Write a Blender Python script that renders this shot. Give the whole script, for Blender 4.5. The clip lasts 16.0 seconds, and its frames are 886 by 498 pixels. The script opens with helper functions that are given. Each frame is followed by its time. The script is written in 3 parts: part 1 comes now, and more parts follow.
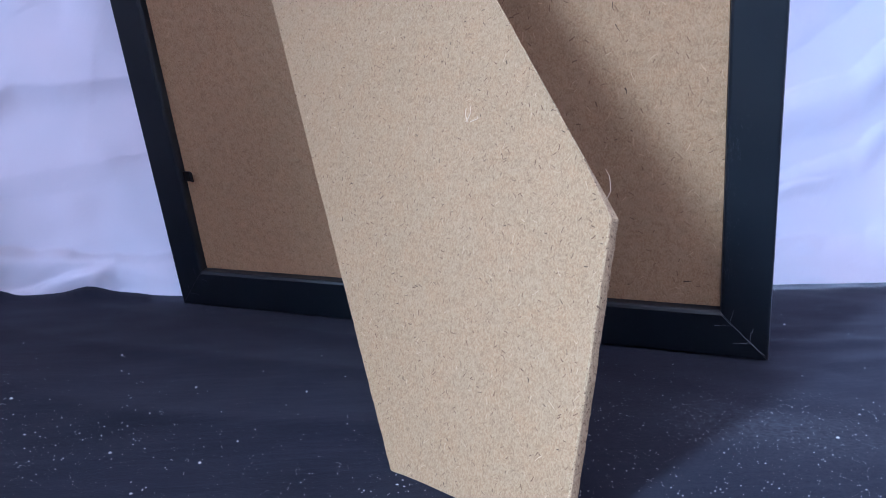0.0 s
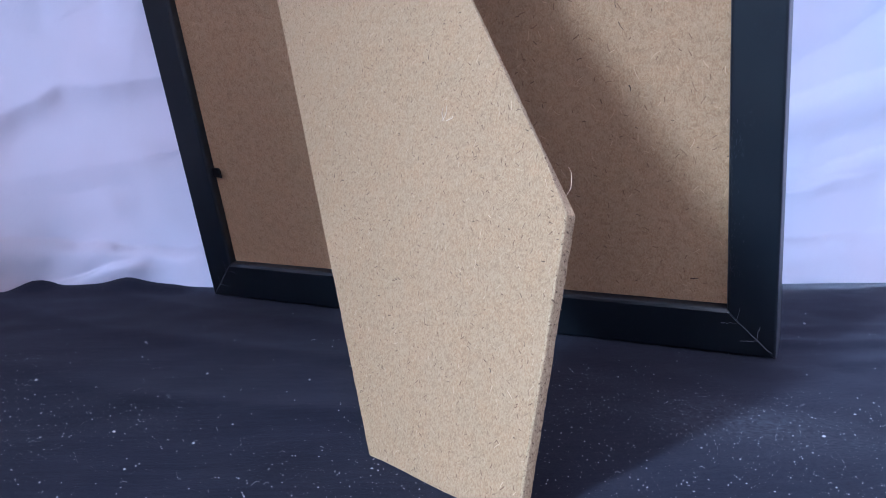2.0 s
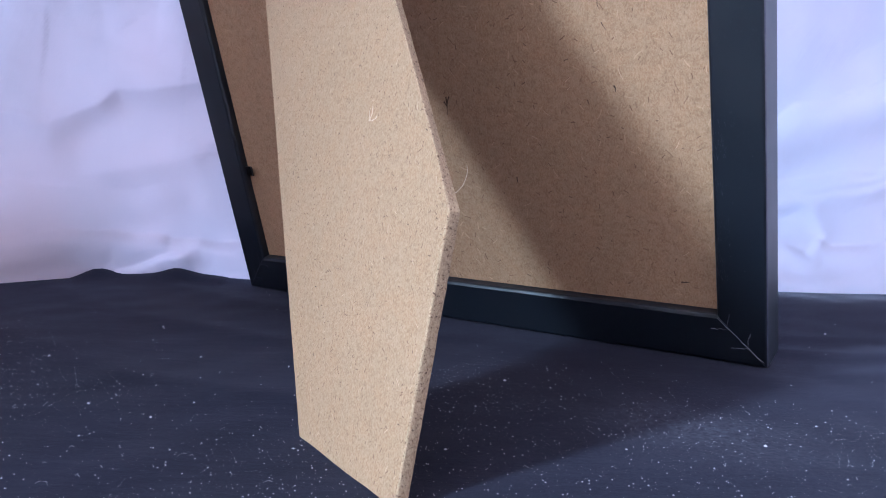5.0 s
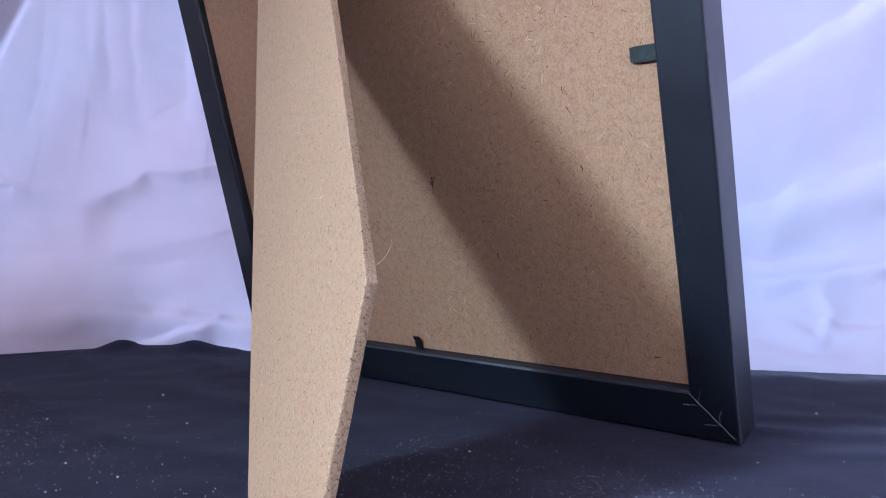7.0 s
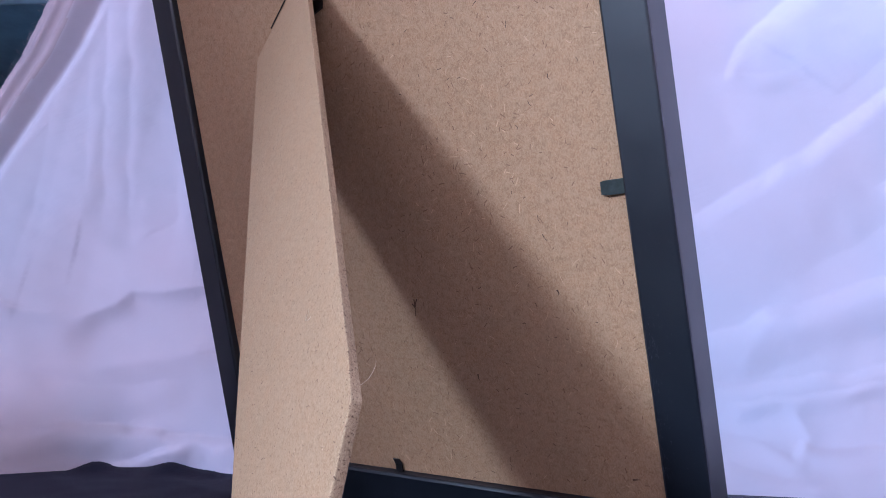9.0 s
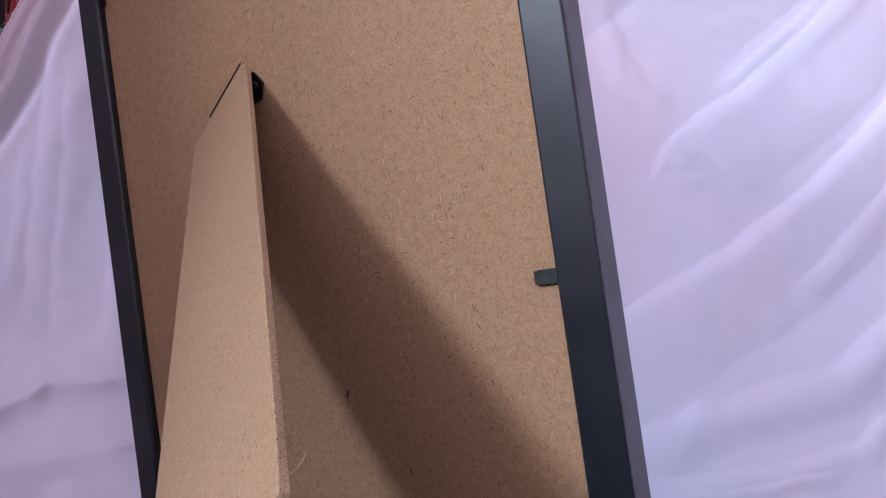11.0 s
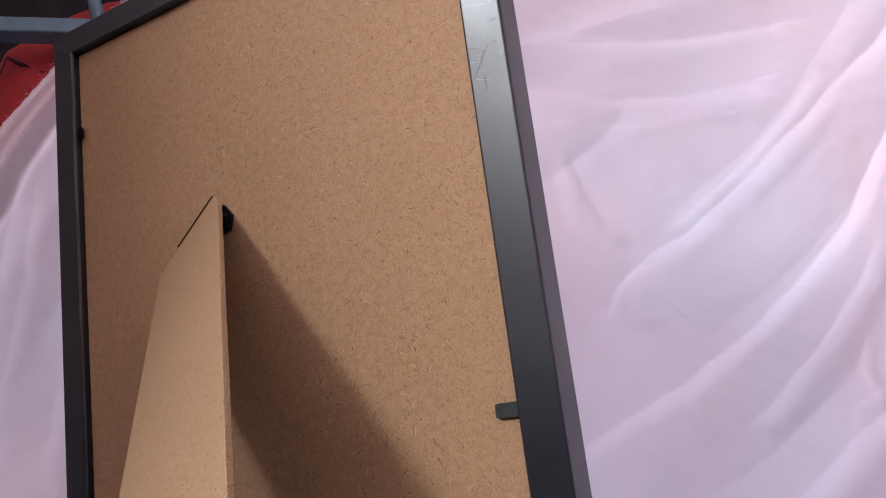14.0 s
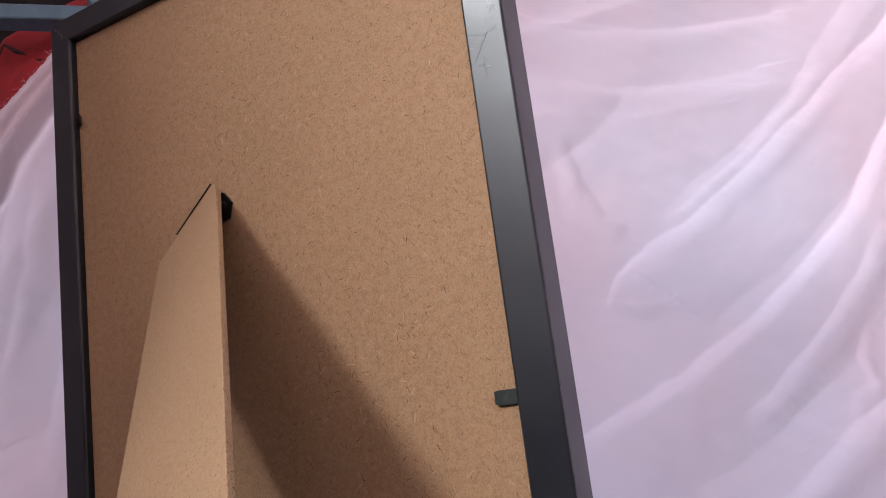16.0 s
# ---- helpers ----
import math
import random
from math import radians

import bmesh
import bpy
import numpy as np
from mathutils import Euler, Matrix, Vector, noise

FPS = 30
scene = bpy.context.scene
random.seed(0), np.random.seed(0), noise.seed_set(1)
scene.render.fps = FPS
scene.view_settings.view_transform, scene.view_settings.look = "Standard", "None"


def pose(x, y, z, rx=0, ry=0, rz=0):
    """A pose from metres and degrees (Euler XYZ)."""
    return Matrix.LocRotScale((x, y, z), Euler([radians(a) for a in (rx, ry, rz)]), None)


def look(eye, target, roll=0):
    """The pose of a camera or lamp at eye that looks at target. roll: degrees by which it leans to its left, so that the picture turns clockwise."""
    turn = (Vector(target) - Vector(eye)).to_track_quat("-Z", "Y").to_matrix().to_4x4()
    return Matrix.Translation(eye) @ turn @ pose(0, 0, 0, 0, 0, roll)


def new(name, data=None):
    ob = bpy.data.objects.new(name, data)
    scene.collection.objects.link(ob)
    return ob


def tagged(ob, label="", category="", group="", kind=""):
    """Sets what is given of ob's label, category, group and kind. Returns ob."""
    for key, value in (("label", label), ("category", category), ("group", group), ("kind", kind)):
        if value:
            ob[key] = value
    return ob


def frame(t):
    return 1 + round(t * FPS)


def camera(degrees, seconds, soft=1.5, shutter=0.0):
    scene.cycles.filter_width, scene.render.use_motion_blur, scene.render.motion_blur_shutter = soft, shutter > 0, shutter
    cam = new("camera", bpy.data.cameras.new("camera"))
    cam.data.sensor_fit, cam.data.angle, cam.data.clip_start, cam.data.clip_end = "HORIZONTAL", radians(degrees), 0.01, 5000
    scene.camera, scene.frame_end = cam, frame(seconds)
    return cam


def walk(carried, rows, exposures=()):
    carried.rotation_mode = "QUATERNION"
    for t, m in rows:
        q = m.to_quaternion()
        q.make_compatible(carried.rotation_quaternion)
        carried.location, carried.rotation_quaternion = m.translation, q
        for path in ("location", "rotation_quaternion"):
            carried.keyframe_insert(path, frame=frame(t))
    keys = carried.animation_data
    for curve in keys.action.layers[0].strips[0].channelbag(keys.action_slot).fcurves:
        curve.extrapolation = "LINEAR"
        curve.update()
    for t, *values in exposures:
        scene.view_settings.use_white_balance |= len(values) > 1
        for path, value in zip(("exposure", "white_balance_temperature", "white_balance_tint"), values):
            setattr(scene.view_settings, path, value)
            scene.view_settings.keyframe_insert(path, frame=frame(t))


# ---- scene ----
cam = camera(59.63, 16.0, soft=1.0)
# seconds, eye in metres, turn in degrees as pose() takes it
ROWS = [
    (0.0, 0.1185, -0.2691, 0.0636, 83.41, -0.44, 22.79),
    (0.5, 0.1209, -0.2685, 0.0639, 83.37, -0.47, 23.18),
    (1.0, 0.1246, -0.2681, 0.0641, 82.78, -0.44, 24.11),
    (1.5, 0.1296, -0.2685, 0.0641, 83.11, -0.4, 25.16),
    (2.0, 0.1369, -0.2671, 0.0642, 83.06, -0.37, 27.23),
    (2.5, 0.1434, -0.2656, 0.0646, 82.92, -0.57, 28.89),
    (3.0, 0.1493, -0.2625, 0.0643, 82.49, -0.61, 29.82),
    (5.5, 0.1844, -0.2467, 0.0634, 83.77, -0.85, 37.49),
    (6.0, 0.1937, -0.2429, 0.063, 85.03, -0.97, 39.02),
    (6.5, 0.1991, -0.2433, 0.0632, 86.83, -0.76, 39.82),
    (7.0, 0.2034, -0.2422, 0.0632, 88.95, -0.75, 40.01),
    (7.5, 0.2051, -0.2442, 0.0629, 91.29, -0.7, 40.0),
    (8.0, 0.2074, -0.2468, 0.0633, 93.7, -0.75, 40.05),
    (10.5, 0.2098, -0.2507, 0.0615, 103.26, -0.98, 34.87),
    (11.0, 0.2088, -0.2493, 0.0604, 105.15, -0.88, 33.74),
    (11.5, 0.2103, -0.2516, 0.0599, 107.92, -0.94, 33.22),
    (12.0, 0.2094, -0.2515, 0.0592, 109.91, -0.86, 32.27),
    (12.5, 0.2091, -0.2503, 0.059, 111.23, -0.97, 31.53),
    (13.0, 0.2098, -0.2516, 0.0585, 113.08, -0.91, 30.99),
    (13.5, 0.211, -0.2536, 0.0577, 114.95, -0.93, 30.87),
    (14.0, 0.2109, -0.2533, 0.057, 115.36, -0.9, 30.74),
    (14.5, 0.2113, -0.2542, 0.0575, 115.49, -0.85, 30.75),
    (15.0, 0.2114, -0.2539, 0.0566, 115.74, -0.92, 30.67),
    (15.5, 0.2112, -0.2539, 0.0563, 115.44, -0.93, 30.64),
    (16.0, 0.2104, -0.253, 0.0566, 114.55, -0.88, 30.63),
]
# the phone's own brightness and white balance: cool over the dark cloth, warmer as it tilts up
EXPOSURES = [(0.0, -0.12, 4600, 6), (3.0, -0.08, 4700, 7), (5.5, 0.05, 4910, 10), (8.0, -0.13, 4920, 15), (10.5, -0.47, 5460, 23), (11.5, -0.60, 5960, 27), (12.2, -0.60, 6120, 29), (13.0, -0.60, 6360, 26), (13.5, -0.62, 6580, 23), (16.0, -0.62, 6660, 22)]
walk(cam, [(t, pose(x, y, z, rx, ry, rz)) for t, x, y, z, rx, ry, rz in ROWS], EXPOSURES)

# ---- light: one window in the wall behind the camera, its light bounced by the room ----
TO_LIGHT = Vector((-0.281, -0.886, 0.369)).normalized()
WALL_Y = -3.2
LAMP = TO_LIGHT * (WALL_Y / TO_LIGHT.y)
WIN_W, WIN_H = 0.54, 0.8
world = bpy.data.worlds.new("world")
scene.world = world
world.use_nodes = True
sky = world.node_tree.nodes.new("ShaderNodeTexSky")
sky.sky_type, sky.sun_disc = "NISHITA", False
sky.sun_elevation, sky.sun_rotation = radians(22), math.atan2(TO_LIGHT.x, TO_LIGHT.y)
world.node_tree.links.new(sky.outputs[0], world.node_tree.nodes["Background"].inputs[0])
world.node_tree.nodes["Background"].inputs[1].default_value = 0.08
lamp_data = bpy.data.lights.new("window_light", "AREA")
lamp_data.shape, lamp_data.size, lamp_data.size_y = "RECTANGLE", WIN_W, WIN_H
lamp_data.energy, lamp_data.color = 328, (0.92, 0.95, 0.94)
lamp = new("window_light", lamp_data)
lamp.matrix_world = look(LAMP + Vector((0, 0.03, 0)), LAMP + Vector((0, 1, 0)))

# an unseen second window, assumed in the far wall, added to backlight the white cloth
BACKLIGHT_AT = Vector((0.45, 1.7, 0.18))
rear_data = bpy.data.lights.new("rear_backlight", "AREA")
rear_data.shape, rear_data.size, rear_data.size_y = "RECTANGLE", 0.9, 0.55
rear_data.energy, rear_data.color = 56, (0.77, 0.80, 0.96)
rear = new("rear_backlight", rear_data)
rear.matrix_world = look(BACKLIGHT_AT - Vector((0, 0.03, 0)), BACKLIGHT_AT - Vector((0, 1, 0)))

# unseen ceiling lamp added as fill, warm and wide to suit the pinkish shade
CEILING_FILL = Vector((0.35, -0.75, 1.93))
top_data = bpy.data.lights.new("ceiling_fill_light", "AREA")
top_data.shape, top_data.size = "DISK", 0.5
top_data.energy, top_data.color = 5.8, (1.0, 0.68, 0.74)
top_lamp = new("ceiling_fill_light", top_data)
top_lamp.matrix_world = look(CEILING_FILL - Vector((0, 0, 0.075)), CEILING_FILL - Vector((0, 0.0001, 1)))

# ---- materials ----


class Nodes:
    """Short hand for building node materials."""

    def __init__(self, name):
        self.mat = bpy.data.materials.new(name)
        self.mat.use_nodes = True
        self.tree = self.mat.node_tree
        self.bsdf = self.tree.nodes["Principled BSDF"]

    def add(self, kind, inputs=None, **props):
        n = self.tree.nodes.new("ShaderNode" + kind)
        for k, v in props.items():
            if k == "operation":
                n.operation = v
            elif k == "data_type":
                n.data_type = v
            elif k == "blend_type":
                n.blend_type = v
            elif k == "rotation_type":
                n.rotation_type = v
            elif k == "voronoi_dimensions":
                n.voronoi_dimensions = v
            elif k == "noise_dimensions":
                n.noise_dimensions = v
            elif k == "uv_map":
                n.uv_map = v
        for k, v in (inputs or {}).items():
            self.put(n.inputs[k], v)
        return n

    def put(self, socket, v):
        if isinstance(v, bpy.types.NodeSocket):
            self.tree.links.new(v, socket)
        else:
            socket.default_value = v

    def math(self, op, a, b=0.0, c=0.0):
        return self.add("Math", {0: a, 1: b, 2: c}, operation=op).outputs[0]

    def mix(self, fac, a, b):
        n = self.add("Mix", data_type="RGBA")
        for socket, v in ((n.inputs[0], fac), (n.inputs[6], a), (n.inputs[7], b)):
            self.put(socket, v)
        return n.outputs[2]

    def ramp(self, v, lo, hi, to0=0.0, to1=1.0):
        n = self.add("MapRange", {0: v, 1: lo, 2: hi, 3: to0, 4: to1})
        return n.outputs[0]

    def noise(self, co, scale, detail=3.0, rough=0.5):
        return self.add("TexNoise", {"Vector": co, "Scale": scale, "Detail": detail, "Roughness": rough}).outputs[0]

    def scaled(self, co, x, y, z):
        return self.add("VectorMath", {0: co, 1: (x, y, z)}, operation="MULTIPLY").outputs[0]

    def bump(self, height, strength, distance):
        n = self.add("Bump", {"Height": height, "Strength": strength, "Distance": distance})
        self.put(self.bsdf.inputs["Normal"], n.outputs[0])

    def done(self, **inputs):
        for k, v in inputs.items():
            self.put(self.bsdf.inputs[k.replace("_", " ")], v)
        return self.mat


def rgb(r, g, b):
    return (r, g, b, 1.0)


def fibres(n, co, cells, length, width, share, shift, lean):
    """A mask of short bent fibres, one in some cells of a scattered grid, each with a turn of its own. Sizes in metres."""
    co = n.add("VectorMath", {0: co, 1: (shift, shift * 0.7, 0)}, operation="ADD").outputs[0]
    v = n.add("TexVoronoi", {"Vector": co, "Scale": cells}, voronoi_dimensions="2D")
    away = n.add("VectorMath", {0: co, 1: v.outputs["Position"]}, operation="SUBTRACT").outputs[0]
    rnd = n.add("SeparateColor", {0: v.outputs["Color"]})
    turn = n.math("ADD", n.math("MULTIPLY", n.math("SUBTRACT", rnd.outputs[0], 0.5), 2.6), lean)
    rot = n.add("VectorRotate", {"Vector": away, "Angle": turn}, rotation_type="Z_AXIS").outputs[0]
    xyz = n.add("SeparateXYZ", {0: rot})
    along, across = xyz.outputs[0], xyz.outputs[1]
    bend = n.math("MULTIPLY", n.math("SUBTRACT", rnd.outputs[1], 0.5), 0.55 / length)
    across = n.math("ADD", across, n.math("MULTIPLY", n.math("MULTIPLY", along, along), bend))
    half = n.math("MULTIPLY", length, n.math("ADD", 0.25, n.math("MULTIPLY", rnd.outputs[2], 0.5)))
    inside = n.math("LESS_THAN", n.math("ABSOLUTE", along), half)
    thin = n.ramp(n.math("ABSOLUTE", across), width * 0.35, width, 1.0, 0.0)
    chosen = n.math("LESS_THAN", n.math("FRACT", n.math("MULTIPLY", rnd.outputs[1], 7.31)), share)
    return n.math("MULTIPLY", n.math("MULTIPLY", inside, thin), chosen)


def hardboard(name, base, edge=False, size=1.0):
    n = Nodes(name)
    co = n.add("TexCoord").outputs["Object"] if edge else n.add("UVMap", uv_map="flat").outputs[0]
    cloud = n.noise(co, 26, 4, 0.6)
    grain = n.noise(n.scaled(co, 1.0, 0.6, 1.0), 2500 / size**0.7, 4, 0.8)
    pulp = n.noise(n.scaled(co, 1.0, 0.6, 1.0), 1000 / size, 6, 0.8)
    r, g, b = base
    col = n.mix(n.ramp(cloud, 0.3, 0.7), rgb(r * 0.93, g * 0.92, b * 0.90), rgb(r * 1.06, g * 1.06, b * 1.08))
    blotch = n.noise(co, 150, 4, 0.65)
    col = n.mix(n.ramp(blotch, 0.42, 0.62, 0.0, 0.6), col, rgb(r * 1.02, g * 0.90, b * 0.80))
    mottle = n.noise(co, 520 / size, 5, 0.7)
    col = n.mix(n.ramp(mottle, 0.54, 0.40, 0.0, 0.6 if size > 1 else 0.45), col, rgb(r * 0.74, g * 0.66, b * 0.58))
    col = n.mix(n.ramp(grain, 0.45, 0.57, 0.0, 0.58 if size > 1 else 0.6), col, rgb(r * 1.34, g * 1.37, b * 1.42))
    col = n.mix(n.ramp(pulp, 0.5, 0.38, 0.0, 0.42), col, rgb(r * 0.66, g * 0.62, b * 0.57))
    if edge:
        # pressed layers, pitted where fibre bundles tore out
        pits = n.ramp(n.noise(co, 1500, 4, 0.7), 0.36, 0.44)
        col = n.mix(n.ramp(grain, 0.40, 0.60), rgb(r * 0.72, g * 0.66, b * 0.62), rgb(r * 1.12, g * 1.12, b * 1.12))
        col = n.mix(pits, rgb(r * 0.26, g * 0.2, b * 0.18), col)
        n.bump(n.math("ADD", n.math("MULTIPLY", pits, 0.8), grain), 0.6, 0.00025)
        return n.done(Base_Color=col, Roughness=0.95)
    k = size
    coarse = n.ramp(n.noise(co, 240, 3, 0.6), 0.42, 0.60, 0.25, 1.15)
    if size > 1.0:
        # the coarse fibres lie thicker towards one side of the panel
        coarse = n.ramp(n.math("MULTIPLY_ADD", cloud, 0.08, n.add("SeparateXYZ", {0: co}).outputs[0]), 0.06, 0.17, 0.3, 0.85)
    fine = fibres(n, co, 1300 / k, 0.0006 * k, 0.00006 * k, 0.5 / k, 0.0, 1.5)
    fine2 = fibres(n, co, 1100 / k, 0.0008 * k, 0.00006 * k, 0.5, 0.137, 1.4)
    dark = fibres(n, co, 620 / k, 0.0008 * k, 0.00011 * k, 0.30 / k**2.6, 0.053, 1.4)
    dark2 = fibres(n, co, 420 / k, 0.0007 * k, 0.00013 * k, 0.14 / k**2, 0.211, 0.6)
    pale = fibres(n, co, 330 / k, 0.0013 * k, 0.00008 * k, 0.18 / k**1.2, 0.091, 1.5)
    pale2 = fibres(n, co, 700 / k, 0.0012 * k, 0.00006 * k, 0.35 / k**2, 0.31, 1.5)
    col = n.mix(n.math("MULTIPLY", fine, 0.5), col, rgb(r * 0.5, g * 0.46, b * 0.4))
    col = n.mix(n.math("MULTIPLY", fine2, 0.45), col, rgb(r * 1.5, g * 1.5, b * 1.5))
    col = n.mix(n.math("MULTIPLY", pale2, 0.45), col, rgb(r * 1.6, g * 1.65, b * 1.7))
    col = n.mix(n.math("MULTIPLY", dark, n.math("MULTIPLY", coarse, 0.85)), col, rgb(r * 0.28, g * 0.19, b * 0.16))
    col = n.mix(n.math("MULTIPLY", dark2, n.math("MULTIPLY", coarse, 0.85)), col, rgb(r * 0.16, g * 0.13, b * 0.12))
    col = n.mix(n.math("MULTIPLY", pale, n.math("MULTIPLY", coarse, 0.75)), col, rgb(min(1, r * 1.9), min(1, g * 2.0), min(1, b * 2.2)))
    if size > 1.0:
        # longer curled fibres, both pale and dark, scattered in drifts
        drift = n.math("MULTIPLY", n.ramp(n.noise(co, 14, 3, 0.6), 0.42, 0.60), coarse)
        for shift, lean, share, tone in ((0.41, 1.2, 0.17, (1.7, 1.75, 1.8)), (0.57, 0.3, 0.06, (0.34, 0.25, 0.22)), (0.73, 1.9, 0.05, (0.42, 0.32, 0.28))):
            curl = n.math("MULTIPLY", fibres(n, co, 230, 0.0024, 0.00026, share, shift, lean), n.math("MULTIPLY_ADD", drift, 0.85, 0.08))
            col = n.mix(curl, col, rgb(min(1, r * tone[0]), min(1, g * tone[1]), min(1, b * tone[2])))
    lift = n.math("ADD", n.math("MULTIPLY", grain, 0.7), n.math("SUBTRACT", pale, n.math("MULTIPLY", dark, 0.8)))
    n.bump(lift, 0.35, 0.00012)
    return n.done(Base_Color=col, Roughness=n.ramp(grain, 0.2, 0.8, 0.62, 0.85), Specular_IOR_Level=0.3)


def painted_rim():
    n = Nodes("black_satin_paint")
    co = n.add("TexCoord").outputs["Object"]
    fine, wide = n.noise(co, 1400, 3), n.noise(co, 40, 4)
    dust = n.ramp(n.noise(co, 520, 6, 0.8), 0.56, 0.70)
    patch = n.ramp(n.noise(co, 55, 2), 0.54, 0.70)
    col = n.mix(n.math("MULTIPLY", n.math("MULTIPLY", dust, patch), 0.08), rgb(0.0060, 0.0085, 0.0145), rgb(0.28, 0.29, 0.3))
    n.bump(fine, 0.05, 0.0001)
    return n.done(Base_Color=col, Roughness=n.ramp(wide, 0.3, 0.7, 0.34, 0.42), IOR=1.66, Specular_IOR_Level=0.5, Specular_Tint=rgb(0.85, 0.95, 0.97))


def black_fabric():
    n = Nodes("black_fabric")
    co = n.add("TexCoord").outputs["Object"]
    weave = n.noise(n.scaled(co, 1, 1.6, 1), 2600, 2)
    cloud = n.noise(co, 11, 4, 0.6)
    specks = n.ramp(n.noise(co, 1500, 5, 0.85), 0.69, 0.76)
    dusty = n.ramp(n.noise(co, 18, 3, 0.6), 0.42, 0.68)
    # a pale smear of dust in front of the frame's corner
    smear_at = n.add("VectorMath", {0: co, 1: (0.122, -0.066, 0)}, operation="SUBTRACT").outputs[0]
    wobble = n.noise(co, 60, 4, 0.6)
    far = n.math("MULTIPLY_ADD", wobble, 0.035, n.add("VectorMath", {0: n.scaled(smear_at, 0.75, 1.3, 1)}, operation="LENGTH").outputs["Value"])
    smear = n.ramp(far, 0.018, 0.052, 0.85, 0.0)
    # a wider, fainter pale patch that lifts the cloth's brightness around it
    broad_at = n.add("VectorMath", {0: co, 1: (0.125, -0.055, 0)}, operation="SUBTRACT").outputs[0]
    broad = n.ramp(n.math("MULTIPLY_ADD", wobble, 0.06, n.add("VectorMath", {0: broad_at}, operation="LENGTH").outputs["Value"]), 0.04, 0.14, 0.17, 0.0)
    smear = n.math("MAXIMUM", smear, broad)
    col = n.mix(n.ramp(cloud, 0.3, 0.7), rgb(0.0032, 0.0040, 0.0108), rgb(0.0074, 0.0088, 0.0205))
    col = n.mix(n.math("MULTIPLY", smear, n.ramp(n.noise(co, 900, 3), 0.3, 0.7)), col, rgb(0.06, 0.066, 0.085))
    col = n.mix(n.math("MULTIPLY", n.math("MULTIPLY", specks, n.math("ADD", 0.15, dusty)), 0.5), col, rgb(0.4, 0.4, 0.42))
    streak = n.noise(n.scaled(n.add("VectorRotate", {"Vector": co, "Angle": -0.55}, rotation_type="Z_AXIS").outputs[0], 0.16, 1.0, 1.0), 330, 5, 0.7)
    col = n.mix(n.ramp(streak, 0.48, 0.70, 0.0, 0.38), col, rgb(0.017, 0.021, 0.034))
    n.bump(n.math("ADD", weave, n.math("MULTIPLY", streak, 1.5)), 0.5, 0.0002)
    return n.done(Base_Color=col, Roughness=0.9, Specular_IOR_Level=0.2, Sheen_Weight=0.07, Sheen_Roughness=0.5, Sheen_Tint=rgb(0.50, 0.51, 0.72))


def white_fabric(name, tint, through_light=0.45):
    n = Nodes(name)
    co = n.add("TexCoord").outputs["Object"]
    weave = n.noise(n.scaled(co, 1, 1, 1), 2400, 2)
    flat = n.add("UVMap", uv_map="flat").outputs[0]
    turned = n.add("VectorRotate", {"Vector": flat, "Angle": -0.75}, rotation_type="Z_AXIS").outputs[0]
    warp = n.add("TexNoise", {"Vector": flat, "Scale": 9.0, "Detail": 2.0}).outputs[1]
    bent = n.add("VectorMath", {0: warp, 1: (0.06, 0.06, 0.0), 2: turned}, operation="MULTIPLY_ADD").outputs[0]
    crease = n.noise(n.scaled(bent, 1, 3.0, 1), 15, 3, 0.5)
    fine = n.noise(n.scaled(bent, 1, 6.0, 1), 70, 4, 0.6)
    cloud = n.noise(co, 6, 3)
    r, g, b = tint
    # pinker and bluer patches put the mixed colour of the light into the cloth
    col = n.mix(n.ramp(cloud, 0.35, 0.65), rgb(r * 1.03, g * 0.93, b * 0.94), rgb(r * 0.94, g * 0.985, b * 1.03))
    n.bump(n.math("ADD", n.math("MULTIPLY", crease, 0.9), n.math("MULTIPLY_ADD", fine, 0.16, n.math("MULTIPLY", weave, 0.012))), 0.28, 0.006)
    n.done(Base_Color=col, Roughness=0.85, Specular_IOR_Level=0.25, Sheen_Weight=0.1)
    glow = n.add("BsdfTranslucent", {"Color": col})
    both = n.add("MixShader", {0: through_light, 1: n.bsdf.outputs[0], 2: glow.outputs[0]})
    n.put(n.tree.nodes["Material Output"].inputs[0], both.outputs[0])
    return n.mat


def plain(name, color, rough, metal=0.0, vary=0.12, scale=60, bump=0.0):
    n = Nodes(name)
    co = n.add("TexCoord").outputs["Object"]
    v, f = n.noise(co, scale, 4, 0.6), n.noise(co, scale * 14, 3)
    r, g, b = color
    col = n.mix(n.ramp(v, 0.3, 0.7), rgb(r * (1 - vary), g * (1 - vary), b * (1 - vary)), rgb(r * (1 + vary), g * (1 + vary), b * (1 + vary)))
    if bump:
        n.bump(f, bump, 0.0003)
    return n.done(Base_Color=col, Roughness=n.ramp(f, 0.3, 0.7, rough * 0.88, min(1, rough * 1.1)), Metallic=metal)


M_BOARD = hardboard("brown_hardboard", (0.366, 0.246, 0.140), size=1.7)
M_STAND = hardboard("raw_hardboard", (0.340, 0.240, 0.139))
M_EDGE = hardboard("sawn_hardboard_edge", (0.47, 0.365, 0.225), edge=True)
M_RIM = painted_rim()
M_WORN_GLINT = plain("rubbed_edge_glint", (0.085, 0.095, 0.125), 0.35, 0.0, 0.4, 260)
M_FLOOR = black_fabric()
M_SHEET = white_fabric("white_cotton", (0.682, 0.670, 0.725))
M_HEM = white_fabric("white_cotton_hem", (0.57, 0.525, 0.575), 0.15)
M_METAL = plain("dark_steel", (0.065, 0.085, 0.082), 0.4, 0.8, 0.25, 300)
M_BLACK = plain("black_metal", (0.012, 0.011, 0.012), 0.45, 0.4)
